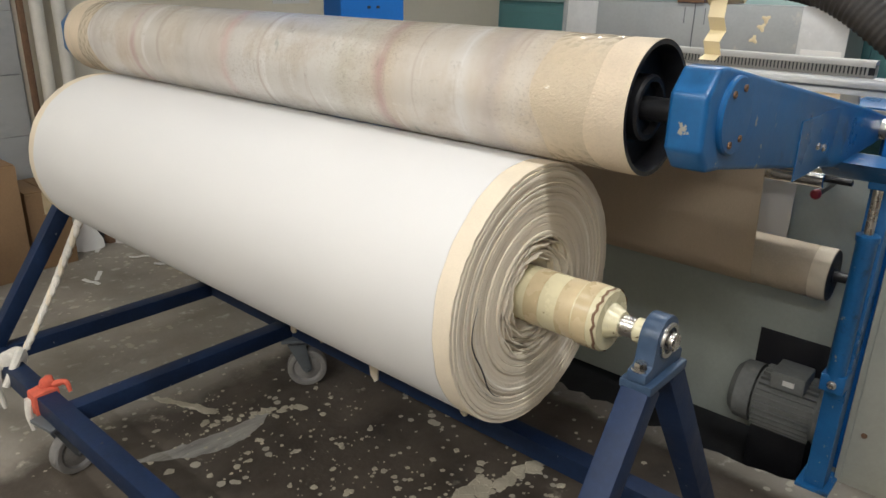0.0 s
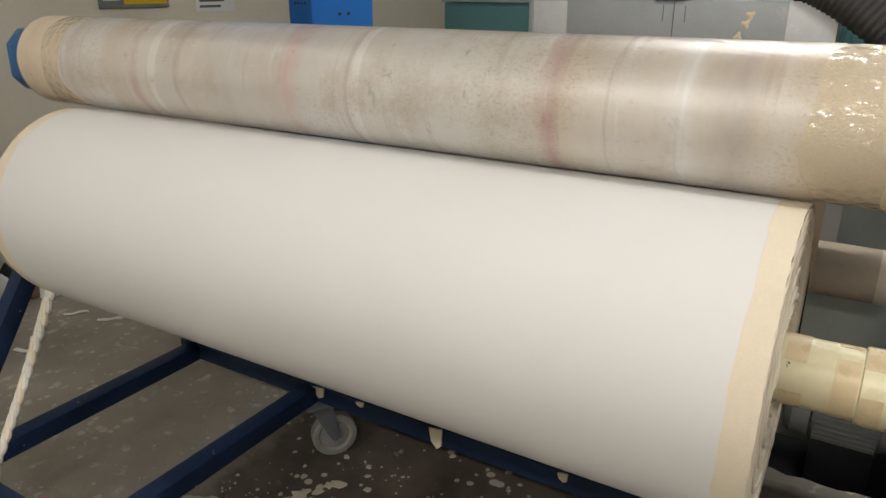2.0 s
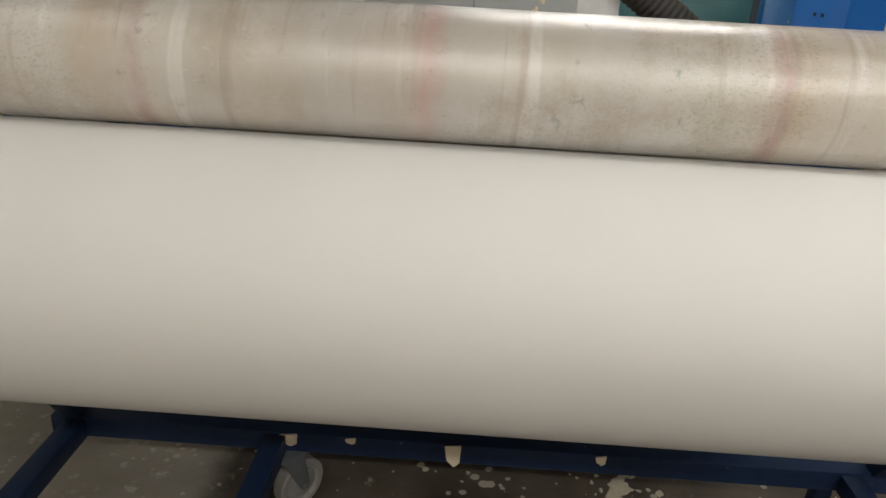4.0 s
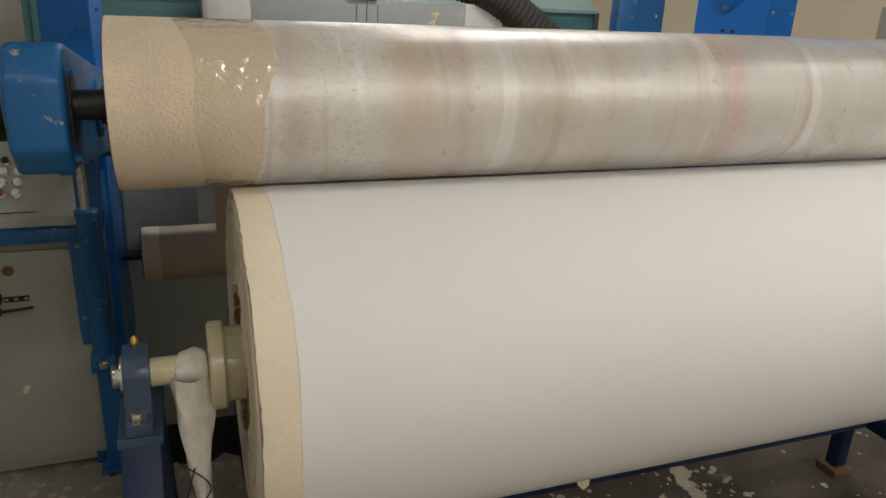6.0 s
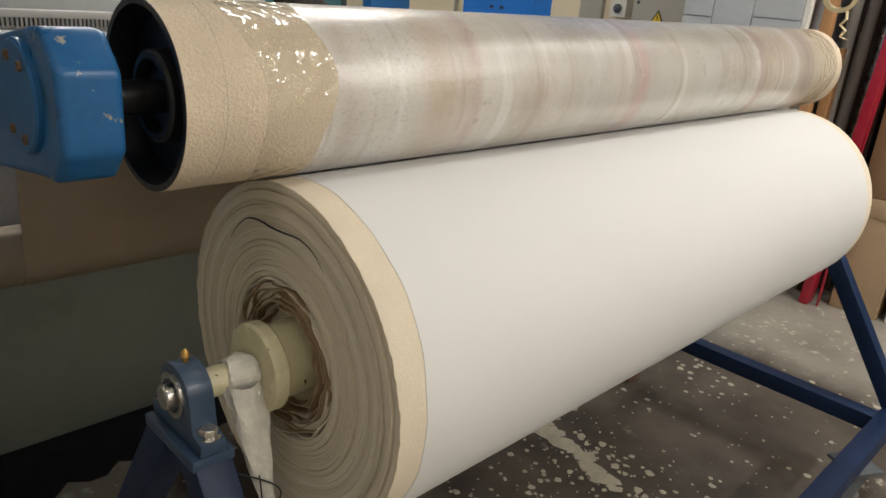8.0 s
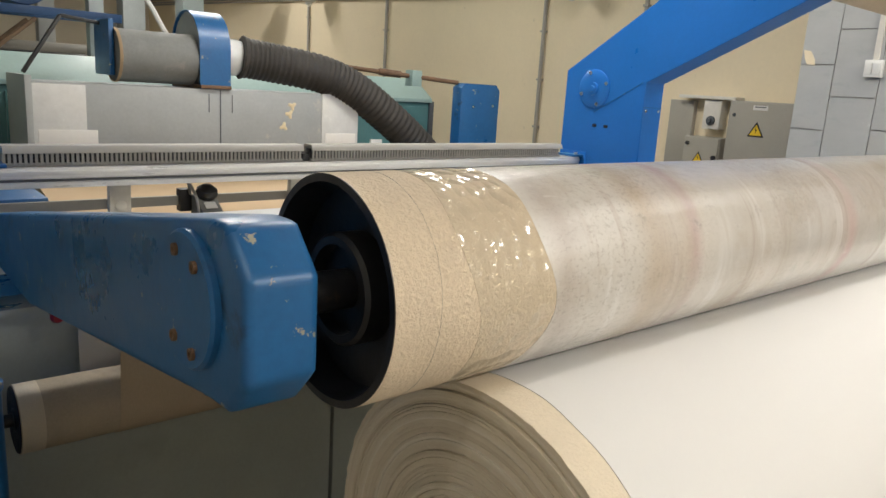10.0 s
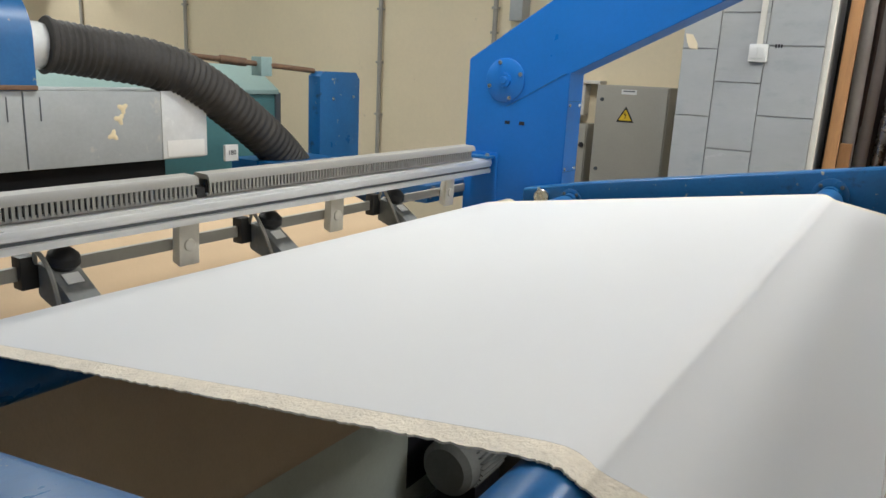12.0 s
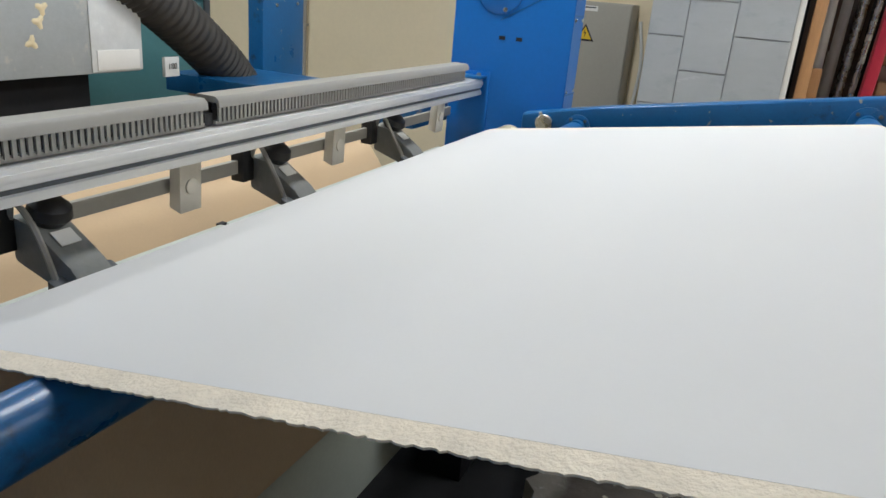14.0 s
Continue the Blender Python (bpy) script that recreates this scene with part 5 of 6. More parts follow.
def build_dryer():
    # grey plenum box with a fan on it
    bx = thing("plenum_box", (0.86, 2.95, 1.16), "grey sheet-metal air box with taped corners", "air duct")
    part("box_body", box(0.10, 1.61, 2.76, 3.10, 1.165, 1.432, 0.004), M_GALV, bx)
    part("end_flange", box(0.08, 0.105, 2.745, 3.11, 1.15, 1.455, 0.003), M_GALV, bx)
    part("seam", box(0.868, 0.872, 2.757, 2.761, 1.17, 1.43), M_DKGREY, bx)
    for x, w in ((0.815, 0.003), (0.925, 0.003)):
        part("drip_mark", box(x, x + w, 2.7575, 2.761, 1.33, 1.41), M_DKGREY, bx)
    part("clear_tape", box(1.40, 1.615, 2.755, 2.761, 1.17, 1.435, 0.0005), M_CLEAR, bx, "crumpled clear tape round the corner")
    part("clear_tape", box(0.105, 0.30, 2.755, 2.761, 1.17, 1.425, 0.0005), M_CLEAR, bx, "crumpled clear tape round the corner")
    part("paper_label", box(1.42, 1.60, 2.752, 2.756, 1.175, 1.24, 0.0005), M_PAPER, bx, "blank pale paper strip")
    part("paper_label", box(0.12, 0.34, 2.752, 2.756, 1.185, 1.245, 0.0005), M_PAPER, bx, "blank pale paper strip")
    for p in ((1.22, 1.33), (1.19, 1.27), (1.235, 1.37)):
        part("glue_splash", turned((p[0], 2.76, p[1]), (0, -1, 0), [(0, 0.018), (0.002, 0.013), (0.003, 0)], 14, wob=lambda i, a: (0, 1 + 0.4 * math.sin(3 * a + p[0] * 50))), M_TAPE, bx)
    # near-black block paints the shadow gap under the air box
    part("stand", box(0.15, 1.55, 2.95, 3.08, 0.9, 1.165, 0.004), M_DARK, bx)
    fan = thing("blower_fan", (0.84, 2.93, 1.43), "blue centrifugal blower with a grey motor on the air box", "fan")
    part("volute", turned((0.785, 2.93, 1.60), (1, 0, 0), [(0, 0), (0, 0.165), (0.004, 0.172), (0.12, 0.172), (0.124, 0.165), (0.124, 0)], 56), M_GALV, fan)
    part("volute_band", sheet([(2.755, 1.432)] + [(y, z) for y, z in arc(2.93, 1.60, 0.176, 180, 0, 24)] + [(3.105, 1.432)], 0.775, 0.918, 0.006, 2), M_BLUE, fan, "blue rolled band")
    part("outlet_foot", box(0.775, 0.918, 2.745, 3.1, 1.434, 1.45, 0.003), M_RUST, fan, "rusty flange")
    part("motor_shell", turned((0.445, 2.87, 1.555), (1, 0, 0), [(0, 0), (0, 0.106), (0.004, 0.11), (0.33, 0.11), (0.334, 0)], 40), M_MOTOR, fan)
    part("motor_rim", turned((0.44, 2.87, 1.555), (1, 0, 0), [(0, 0.112), (0.012, 0.114), (0.014, 0.108)], 40), M_CARDP, fan)
    part("motor_plate", box(0.42, 0.44, 2.84, 3.06, 1.47, 1.70, 0.004), M_BLUE, fan)
    part("stay", beam((0.12, 2.98, 1.46), (0.27, 2.98, 1.70), 0.03, 0.015), M_BLACKM, fan)
    part("stay", beam((0.27, 2.98, 1.70), (0.45, 2.98, 1.68), 0.03, 0.015), M_BLACKM, fan)
    part("inlet_sleeve", turned((0.918, 2.90, 1.585), (1, 0, -0.06), [(0, 0.085), (0.08, 0.085), (0.10, 0.08), (0.13, 0.082)], 32, wob=lambda i, a: (0, 1 + 0.02 * math.sin(6 * a + i))), M_CLEAR, fan, "taped silver sleeve")
    hose = [(1.02, 2.88, 1.585), (1.20, 2.85, 1.565), (1.42, 2.80, 1.53), (1.60, 2.77, 1.46), (1.80, 2.75, 1.33), (2.0, 2.74, 1.18), (2.12, 2.73, 1.06)]
    part("flexible_hose", pipe(hose, 0.092, 24, step=40, radius=lambda s: (1.08 if s < 0.02 else 1.0) + 0.035 * math.sin(s * 2 * math.pi * 46)), M_HOSE, fan, "dusty black ribbed hose")
    # dryer cabinet
    dr = thing("dryer_cabinet", (0.9, 3.8, 0), "long teal dryer cabinet with a pale sloping lid", "machine cabinet")
    part("body", box(-0.74, 2.44, 3.20, 5.6, 0.0, 1.40, 0.006), M_TEAL, dr)
    for k in range(4):
        x = -0.70 + 0.785 * k
        part("door", box(x, x + 0.76, 3.185, 3.203, 0.75, 1.375, 0.004), M_TEAL, dr)
        part("door_field", box(x + 0.05, x + 0.71, 3.180, 3.187, 0.80, 1.33, 0.003), M_TEAL, dr)
    part("lid", prism("x", -0.75, 2.45, [(3.18, 1.402), (5.6, 1.402), (5.6, 1.56), (3.36, 1.545), (3.18, 1.425)], 0.004), M_TEALL, dr)
    part("edge_post", box(2.44, 2.475, 3.19, 3.25, 0.0, 1.41, 0.003), M_DKGREY, dr)
    part("red_panel", box(2.30, 2.42, 3.178, 3.184, 0.9, 1.08, 0.002), M_RUST, dr)
    post = thing("end_plate", (2.5, 2.85, 0), "dark blue steel end plate with clipped corners", "machine frame")
    part("plate", prism("y", 2.80, 2.88, [(2.36, 0), (2.67, 0), (2.67, 1.50), (2.64, 1.535), (2.39, 1.535), (2.36, 1.51)], 0.003), M_BLUE, post)
    for x, z in ((2.46, 1.40), (2.62, 1.41)):
        part("bolt", bolt((x, 2.80, z), (0, -1, 0), 0.006, 0.005), M_STEEL, post)
    rodt = thing("adjusting_rod", (2.1, 3.0, 1.56), "rusty threaded adjusting rod with a green block", "rod")
    part("rod", rod((1.55, 3.22, 1.60), (2.38, 2.86, 1.535), 0.013, 12), M_RUST, rodt)
    part("coupling", rod((1.94, 3.05, 1.57), (2.06, 3.0, 1.56), 0.02, 14), M_RUST, rodt)
    part("block", box(2.10, 2.17, 2.94, 3.01, 1.50, 1.59, 0.004), M_TEALL, rodt)
    num = thing("width_marker", (1.70, 2.72, 1.15), "grimy white width marker reading 180", "marker")
    part("plate", box(1.665, 1.735, 2.70, 2.715, 1.145, 1.215, 0.002), M_CLEAR, num)
    cu = bpy.data.curves.new("number", "FONT")
    cu.body, cu.size, cu.extrude, cu.align_x = "180", 0.03, 0.0004, "CENTER"
    txt = new("number", cu)
    txt.data.materials.append(M_INKSHADE)
    txt.parent = num
    txt.matrix_basis = pose(0.0, -0.0215, 0.022, 90, 0, 0)


def build_console():
    c = thing("control_console", (-0.54, 1.4, 0), "grey control console in a blue frame with sloping button panel", "control console")
    x0, x1 = -0.77, -0.30
    part("body", box(x0 + 0.03, x1 - 0.005, 1.235, 1.34, 0.02, 0.76, 0.004), M_CONS, c)
    part("front_door", box(x0 + 0.04, x1 - 0.02, 1.222, 1.238, 0.05, 0.735, 0.004), M_CONS, c)
    for x in (x0 + 0.012, x1 - 0.07):
        part("frame_leg", beam((x, 1.25, 0.0), (x, 1.235, 0.80), 0.032, 0.04, up=(0, 1, 0)), M_BLUE, c)
    part("front_ledge", box(x0, x1 - 0.055, 1.20, 1.28, 0.76, 0.80, 0.006), M_BLUE, c)
    part("desk_side", prism("x", x0, x0 + 0.012, [(1.20, 0.80), (1.60, 0.80), (1.60, 1.06), (1.44, 1.02)], 0.003), M_BLUE, c)
    part("desk_side", prism("x", x1 + 0.004, x1 + 0.016, [(1.20, 0.80), (1.60, 0.80), (1.60, 1.06), (1.44, 1.02)], 0.003), M_BLUE, c)
    slope = [(1.225, 0.803), (1.255, 0.825), (1.43, 1.01), (1.43, 0.80)]
    panel = part("button_panel", prism("x", x0 + 0.014, x1 + 0.002, slope, 0.004), M_CONS, c)
    d = Vector((0, 0.175, 0.185)).normalized()
    n = Vector((0, -d.z, d.y))
    base = Vector((0, 1.255, 0.825))
    red = surface("red_button", (0.45, 0.03, 0.03), 0.4)
    yel = M_YELLOW
    for i, x in enumerate((-0.555, -0.515)):
        for k in range(4):
            p = base + d * (0.075 + 0.036 * k) + n * 0.003
            p.x = x + 0.004 * k
            part("button_bezel", turned(p, n, [(0, 0.0145), (0.004, 0.0145), (0.005, 0.012), (0.005, 0)], 20), M_STEEL, panel)
            part("button", turned(p + n * 0.004, n, [(0, 0.0105), (0.007, 0.0105), (0.008, 0.009), (0.008, 0)], 18), red if (i == 0 and k == 0) else (M_INKSHADE if k == 3 else M_WHITEP), panel)
    p = base + d * 0.13 + n * 0.003
    p.x = -0.615
    part("emergency_plate", turned(p, n, [(0, 0.034), (0.003, 0.034), (0.003, 0)], 28), yel, panel, "yellow ring")
    part("emergency_button", turned(p + n * 0.003, n, [(0, 0.014), (0.012, 0.014), (0.014, 0.022), (0.022, 0.022), (0.026, 0.016), (0.026, 0)], 24), red, panel, "red mushroom button")
    p = base + d * 0.16 + n * 0.003
    p.x = -0.40
    part("selector", turned(p, n, [(0, 0.016), (0.01, 0.015), (0.02, 0.010), (0.02, 0)], 18), M_INKSHADE, panel)
    part("panel_line", beam((-0.72, 1.262, 0.8375), (-0.46, 1.262, 0.8375), 0.002, 0.002, bevel=0), M_INKSHADE, panel)
    # dial, crank and plates on the door
    y = 1.222
    part("dial", turned((-0.605, y, 0.60), (0, -1, 0), [(0, 0.033), (0.012, 0.033), (0.016, 0.028), (0.024, 0.02), (0.028, 0.012), (0.028, 0)], 28), M_INKSHADE, c, "black dial")
    part("dial_plate", box(-0.625, -0.583, y - 0.004, y, 0.632, 0.66, 0.001), M_INKSHADE, c)
    for x in (-0.614, -0.594):
        part("dial_mark", turned((x, y - 0.004, 0.646), (0, -1, 0), [(0, 0.006), (0.0005, 0.006), (0.0005, 0.004)], 16), M_PAPER, c)
    part("name_plate", box(-0.57, -0.505, y - 0.003, y, 0.585, 0.602, 0.001), M_INKSHADE, c)
    for x in (-0.563, -0.538, -0.512):
        part("plate_mark", box(x - 0.005, x + 0.005, y - 0.0036, y - 0.003, 0.59, 0.597), M_DUCT, c)
    part("crank", beam((-0.59, y - 0.014, 0.561), (-0.495, y - 0.014, 0.568), 0.009, 0.007, bevel=0.002), M_INKSHADE, c)
    part("crank_boss", turned((-0.588, y, 0.558), (0, -1, 0), [(0, 0.011), (0.022, 0.010), (0.022, 0)], 16), M_INKSHADE, c)
    part("pilot_lamp", turned((-0.548, y, 0.68), (0, -1, 0), [(0, 0.015), (0.003, 0.015), (0.004, 0.007), (0.010, 0.006), (0.010, 0)], 20), M_RUST, c)
    part("blank_plate", box(-0.64, -0.575, y - 0.002, y, 0.675, 0.70, 0.0005), M_CARDP, c)
    part("screw", turned((-0.715, y, 0.63), (0, -1, 0), [(0, 0.005), (0.003, 0.004), (0.003, 0)], 12), M_STEEL, c)
    part("paint_chip", turned((-0.55, y, 0.30), (0, -1, 0), [(0, 0.012), (0.0008, 0.010), (0.0008, 0)], 9, wob=lambda i, a: (0, 1 + 0.4 * math.sin(2 * a + 1))), M_TAPE, c)


# ---- overhead rollers and hanging tape ----
def build_overhead():
    for y, z in ((0.06, 1.745), (-0.10, 1.98)):
        r = roller("overhead_roller", y, z, 0.062, -0.24, 2.0, M_SLEEVE, "pale cloth-covered roller overhead between the gantry arms", 0.02)
        for x in (-0.255, 2.015):
            part("end_cap", turned((x, y, z), (1 if x > 1 else -1, 0, 0), [(-0.015, 0.064), (0.012, 0.064), (0.012, 0.03), (0.02, 0.028), (0.02, 0)], 28), M_BLUE2, r, "blue end cap")
            part("hanger", beam((x + (0.03 if x > 1 else -0.03), y, z - 0.02), (x + (0.03 if x > 1 else -0.03), y + 0.10, z + 0.52), 0.012, 0.06, up=(1, 0, 0)), M_BLUE2, r)
    tp = thing("tape_roll", (2.06, 0.08, 1.50), "roll of masking tape hanging from a wire, loose end dangling", "tape roll")
    part("ring", turned((2.035, 0.08, 1.525), (1, 0.25, 0.1), [(0, 0.038), (0, 0.05), (0.05, 0.05), (0.05, 0.038), (0, 0.038)], 40), M_TAPE, tp)
    part("loose_end", sheet([(0.06, 1.485), (0.055, 1.46), (0.07, 1.44), (0.05, 1.425), (0.062, 1.405), (0.04, 1.398)], 2.05, 2.075, 0.001, 2), M_TAPE, tp)
    part("wire", pipe([(2.06, 0.07, 1.70), (2.05, 0.10, 1.66), (2.045, 0.12, 1.62), (2.05, 0.10, 1.565), (2.065, 0.07, 1.563), (2.10, 0.04, 1.59)], 0.0022, 6), M_STEEL, tp)


# ---- right-hand wall ----
def warning_sign(parent, x, y, z, s):
    """Yellow triangle with a flash on a face that looks towards -x."""
    tri = part("warning_sign", prism("x", x - 0.0015, x, [(y - s / 2, z - s * 0.43), (y + s / 2, z - s * 0.43), (y, z + s * 0.43)], 0), M_INKSHADE, parent, "yellow high-voltage triangle", smooth=False)
    k = 0.74
    part("sign_field", prism("x", x - 0.0025, x - 0.0015, [(y - s / 2 * k, z - s * 0.34), (y + s / 2 * k, z - s * 0.34), (y, z + s * 0.28)], 0), M_YELLOW, tri, smooth=False)
    part("flash", prism("x", x - 0.0032, x - 0.0025, [(y + s * 0.02, z + s * 0.16), (y + s * 0.07, z - s * 0.04), (y, z - s * 0.02), (y + s * 0.02, z - s * 0.26), (y - s * 0.07, z), (y, z - s * 0.01)], 0), M_INKSHADE, tri, smooth=False)


def build_right_wall():
    c = thing("electrical_cabinet", (3.85, 1.61, 1.0), "taupe steel electrical cabinet with a yellow warning triangle", "electrical cabinet")
    part("body", box(3.765, 3.95, 1.455, 1.885, 0.7, 1.535, 0.006), M_CAB, c)
    part("door", box(3.750, 3.767, 1.46, 1.88, 0.705, 1.53, 0.005), M_CAB, c)
    warning_sign(c, 3.7495, 1.693, 1.372, 0.105)
    part("maker_plate", box(3.7485, 3.7505, 1.64, 1.73, 1.485, 1.512, 0.0005), M_PAPER, c)
    part("plate_line", box(3.748, 3.7486, 1.65, 1.72, 1.500, 1.507), M_DKGREY, c)
    for z in (1.45, 1.04):
        part("lock", turned((3.75, 1.845, z), (-1, 0, 0), [(0, 0.012), (0.004, 0.011), (0.004, 0.006), (0.008, 0.006), (0.008, 0)], 16), M_DKGREY, c)
    part("cable", pipe([(3.92, 1.43, 1.45), (3.90, 1.39, 1.2), (3.90, 1.41, 0.9), (3.91, 1.39, 0.6)], 0.009, 8), M_WHITEP, c)
    c2 = thing("electrical_cabinet", (3.88, 2.0, 0.9), "small taupe electrical cabinet with warning triangle and red pilot lamps", "electrical cabinet")
    part("body", box(3.80, 3.95, 1.94, 2.19, 0.8, 1.295, 0.006), M_CAB, c2)
    part("door", box(3.787, 3.802, 1.945, 2.185, 0.805, 1.29, 0.004), M_CAB, c2)
    warning_sign(c2, 3.7865, 2.073, 1.165, 0.085)
    for y in (2.04, 2.09):
        part("pilot_lamp", turned((3.787, y, 1.04), (-1, 0, 0), [(0, 0.012), (0.006, 0.012), (0.01, 0.008), (0.01, 0)], 14), M_RED, c2, "red pilot lamp")
    part("switch", turned((3.787, 2.16, 1.25), (-1, 0, 0), [(0, 0.013), (0.012, 0.012), (0.012, 0)], 14), M_INKSHADE, c2)
    part("switch", turned((3.787, 1.965, 1.17), (-1, 0, 0), [(0, 0.016), (0.012, 0.015), (0.012, 0)], 14), M_INKSHADE, c2)
    c3 = thing("switch_box", (3.9, 1.95, 1.4), "small cream switch box under conduits", "switch box")
    part("body", box(3.86, 3.95, 2.0, 2.12, 1.345, 1.53, 0.006), M_PIPEW, c3)
    part("rotary_switch", turned((3.86, 2.06, 1.40), (-1, 0, 0), [(0, 0.03), (0.01, 0.03), (0.012, 0.015), (0.03, 0.012), (0.03, 0)], 18), M_DKGREY, c3)
    part("top_tray", box(3.84, 3.95, 1.90, 2.30, 1.535, 1.555, 0.002), M_PIPEW, c3)
    c4 = thing("junction_box", (3.93, 2.22, 1.3), "flat cream junction box on the wall", "junction box")
    part("body", box(3.905, 3.95, 2.22, 2.40, 0.98, 1.52, 0.005), M_CAB, c4)
    # tiled pier
    solo("wall_pier", box(3.318, 3.95, 0.66, 1.29, -0.05, 3.3), M_GROUT, (3.6, 0.9, 0), "tiled wall pier", "wall", kind="structure")
    pier = bpy.data.objects["wall_pier"]
    tile = None
    cols = ((1.122, 1.287, 0.13), (0.908, 1.118, 0.298), (0.663, 0.904, 0.15))
    for y0, y1, z0 in cols:
        me = None
        for k in range(11):
            z = z0 - 0.32 + 0.32 * k
            if z > 2.95:
                break
            bm = box(3.309, 3.319, y0, y1, z + 0.002, z + 0.317, 0.0012, 1)
            if me is None:
                first = part("tile", bm, M_TILE, pier, smooth=False)
                me = first
                zz = z
            else:
                bm.free()
                t = again(me, "tile", pose(0, 0, z - zz), pier)
    sw = thing("light_switch", (3.30, 0.93, 1.70), "white double rocker light switch on the tiles", "light switch")
    part("plate", box(3.285, 3.309, 0.895, 0.975, 1.675, 1.755, 0.004), M_WHITEP, sw)
    for y in (0.917, 0.953):
        part("rocker", prism("y", y - 0.014, y + 0.014, [(3.286, 1.69), (3.281, 1.69), (3.277, 1.74), (3.286, 1.74)], 0.001), M_WHITEP, sw)
    part("conduit", box(3.298, 3.309, 0.922, 0.948, 1.755, 3.3, 0.002), M_PIPEW, sw)
    for k in range(3):
        part("pen_mark", box(3.3075, 3.309, 0.86 - 0.012 * k, 0.867 - 0.012 * k, 1.74, 1.757), M_INKSHADE, sw)
    # broken corner of a tile
    solo("tile_chip", prism("x", 3.3065, 3.3088, [(1.28, 1.80), (1.245, 1.795), (1.22, 1.755), (1.215, 1.725), (1.255, 1.73), (1.27, 1.76)], 0), M_WALL, (3.307, 1.19, 1.78), "broken corner showing the bare wall", "tile chip", kind="structure")
    # conduits and pipes on the wall
    run = thing("wall_conduits", (3.93, 4, 2.35), "bundle of grey conduits along the wall", "conduit")
    for dz, r in ((0.0, 0.016), (0.045, 0.014), (-0.035, 0.012)):
        part("conduit", pipe([(3.925, 2.5, 2.285 + dz), (3.925, 3.2, 2.30 + dz), (3.925, 4.5, 2.32 + dz), (3.925, 7, 2.42 + dz), (3.925, 12.9, 2.6 + dz)], r, 10), M_CONDUIT, run)
    for y, z0, z1 in ((3.65, 0.6, 2.30), (5.82, 0.6, 2.36), (2.70, 1.56, 2.27), (7.4, 0.6, 3.3)):
        part("drop", rod((3.93, y, z0), (3.93, y, z1), 0.016, 10), M_CONDUIT, run)
        for k in range(4):
            z = z0 + (z1 - z0) * (0.15 + 0.22 * k)
            part("pipe_clip", box(3.91, 3.95, y - 0.022, y + 0.022, z, z + 0.015, 0.002), M_CONDUIT, run)
    duct = thing("galvanised_duct", (3.9, 2.3, 2.4), "galvanised sheet cable tray bent down the wall", "cable tray")
    part("horizontal_tray", box(3.83, 3.95, 2.0, 2.55, 2.24, 2.33, 0.004), M_GALV, duct)
    part("drop_tray", box(3.84, 3.95, 2.46, 2.55, 1.9, 2.24, 0.004), M_GALV, duct)
    for x, y, z, s in ((3.72, 3.21, 2.335, 1.0), (3.72, 7.03, 2.445, 1.0)):
        ex = thing("powder_extinguisher", (x, y, z), "white ball-shaped hanging fire extinguisher with a yellow band", "fire extinguisher", "hanging extinguishers")
        part("vessel", turned((x, y, z - 0.11), (0, 0, 1), [(0, 0.03), (0.01, 0.07), (0.04, 0.112), (0.10, 0.13), (0.16, 0.122), (0.20, 0.085), (0.22, 0.03), (0.225, 0)], 36), M_WHITEP, ex)
        part("band", turned((x, y, z + 0.015), (0, 0, 1), [(0, 0.1305), (0.05, 0.1265)], 36), M_YELLOW, ex, "yellow label band")
        part("outlet", turned((x, y, z - 0.16), (0, 0, 1), [(0, 0), (0, 0.022), (0.02, 0.024), (0.022, 0.038), (0.05, 0.038), (0.055, 0.03)], 24), M_PIPEW, ex)
        part("bracket", beam((x, y, z + 0.10), (3.95, y, z + 0.13), 0.03, 0.02), M_STEEL, ex)
    st = thing("wall_sounder", (3.9, 3.0, 2.6), "small cream alarm box on the wall", "alarm")
    part("box", box(3.90, 3.95, 2.86, 2.94, 2.52, 2.60, 0.005), M_PIPEW, st)
    part("cable", rod((3.94, 2.90, 2.60), (3.94, 2.90, 3.3), 0.008, 8), M_CONDUIT, st)
    tag = thing("hanging_tag", (3.9, 4.2, 2.55), "diamond-shaped tag hanging on the conduit", "tag")
    part("plate", prism("x", 3.895, 3.90, [(4.2, 2.48), (4.27, 2.56), (4.2, 2.64), (4.13, 2.56)], 0.001), M_CONDUIT, tag)
    part("cord", rod((3.9, 4.2, 2.42), (3.9, 4.2, 2.49), 0.006, 6), M_CONDUIT, tag)


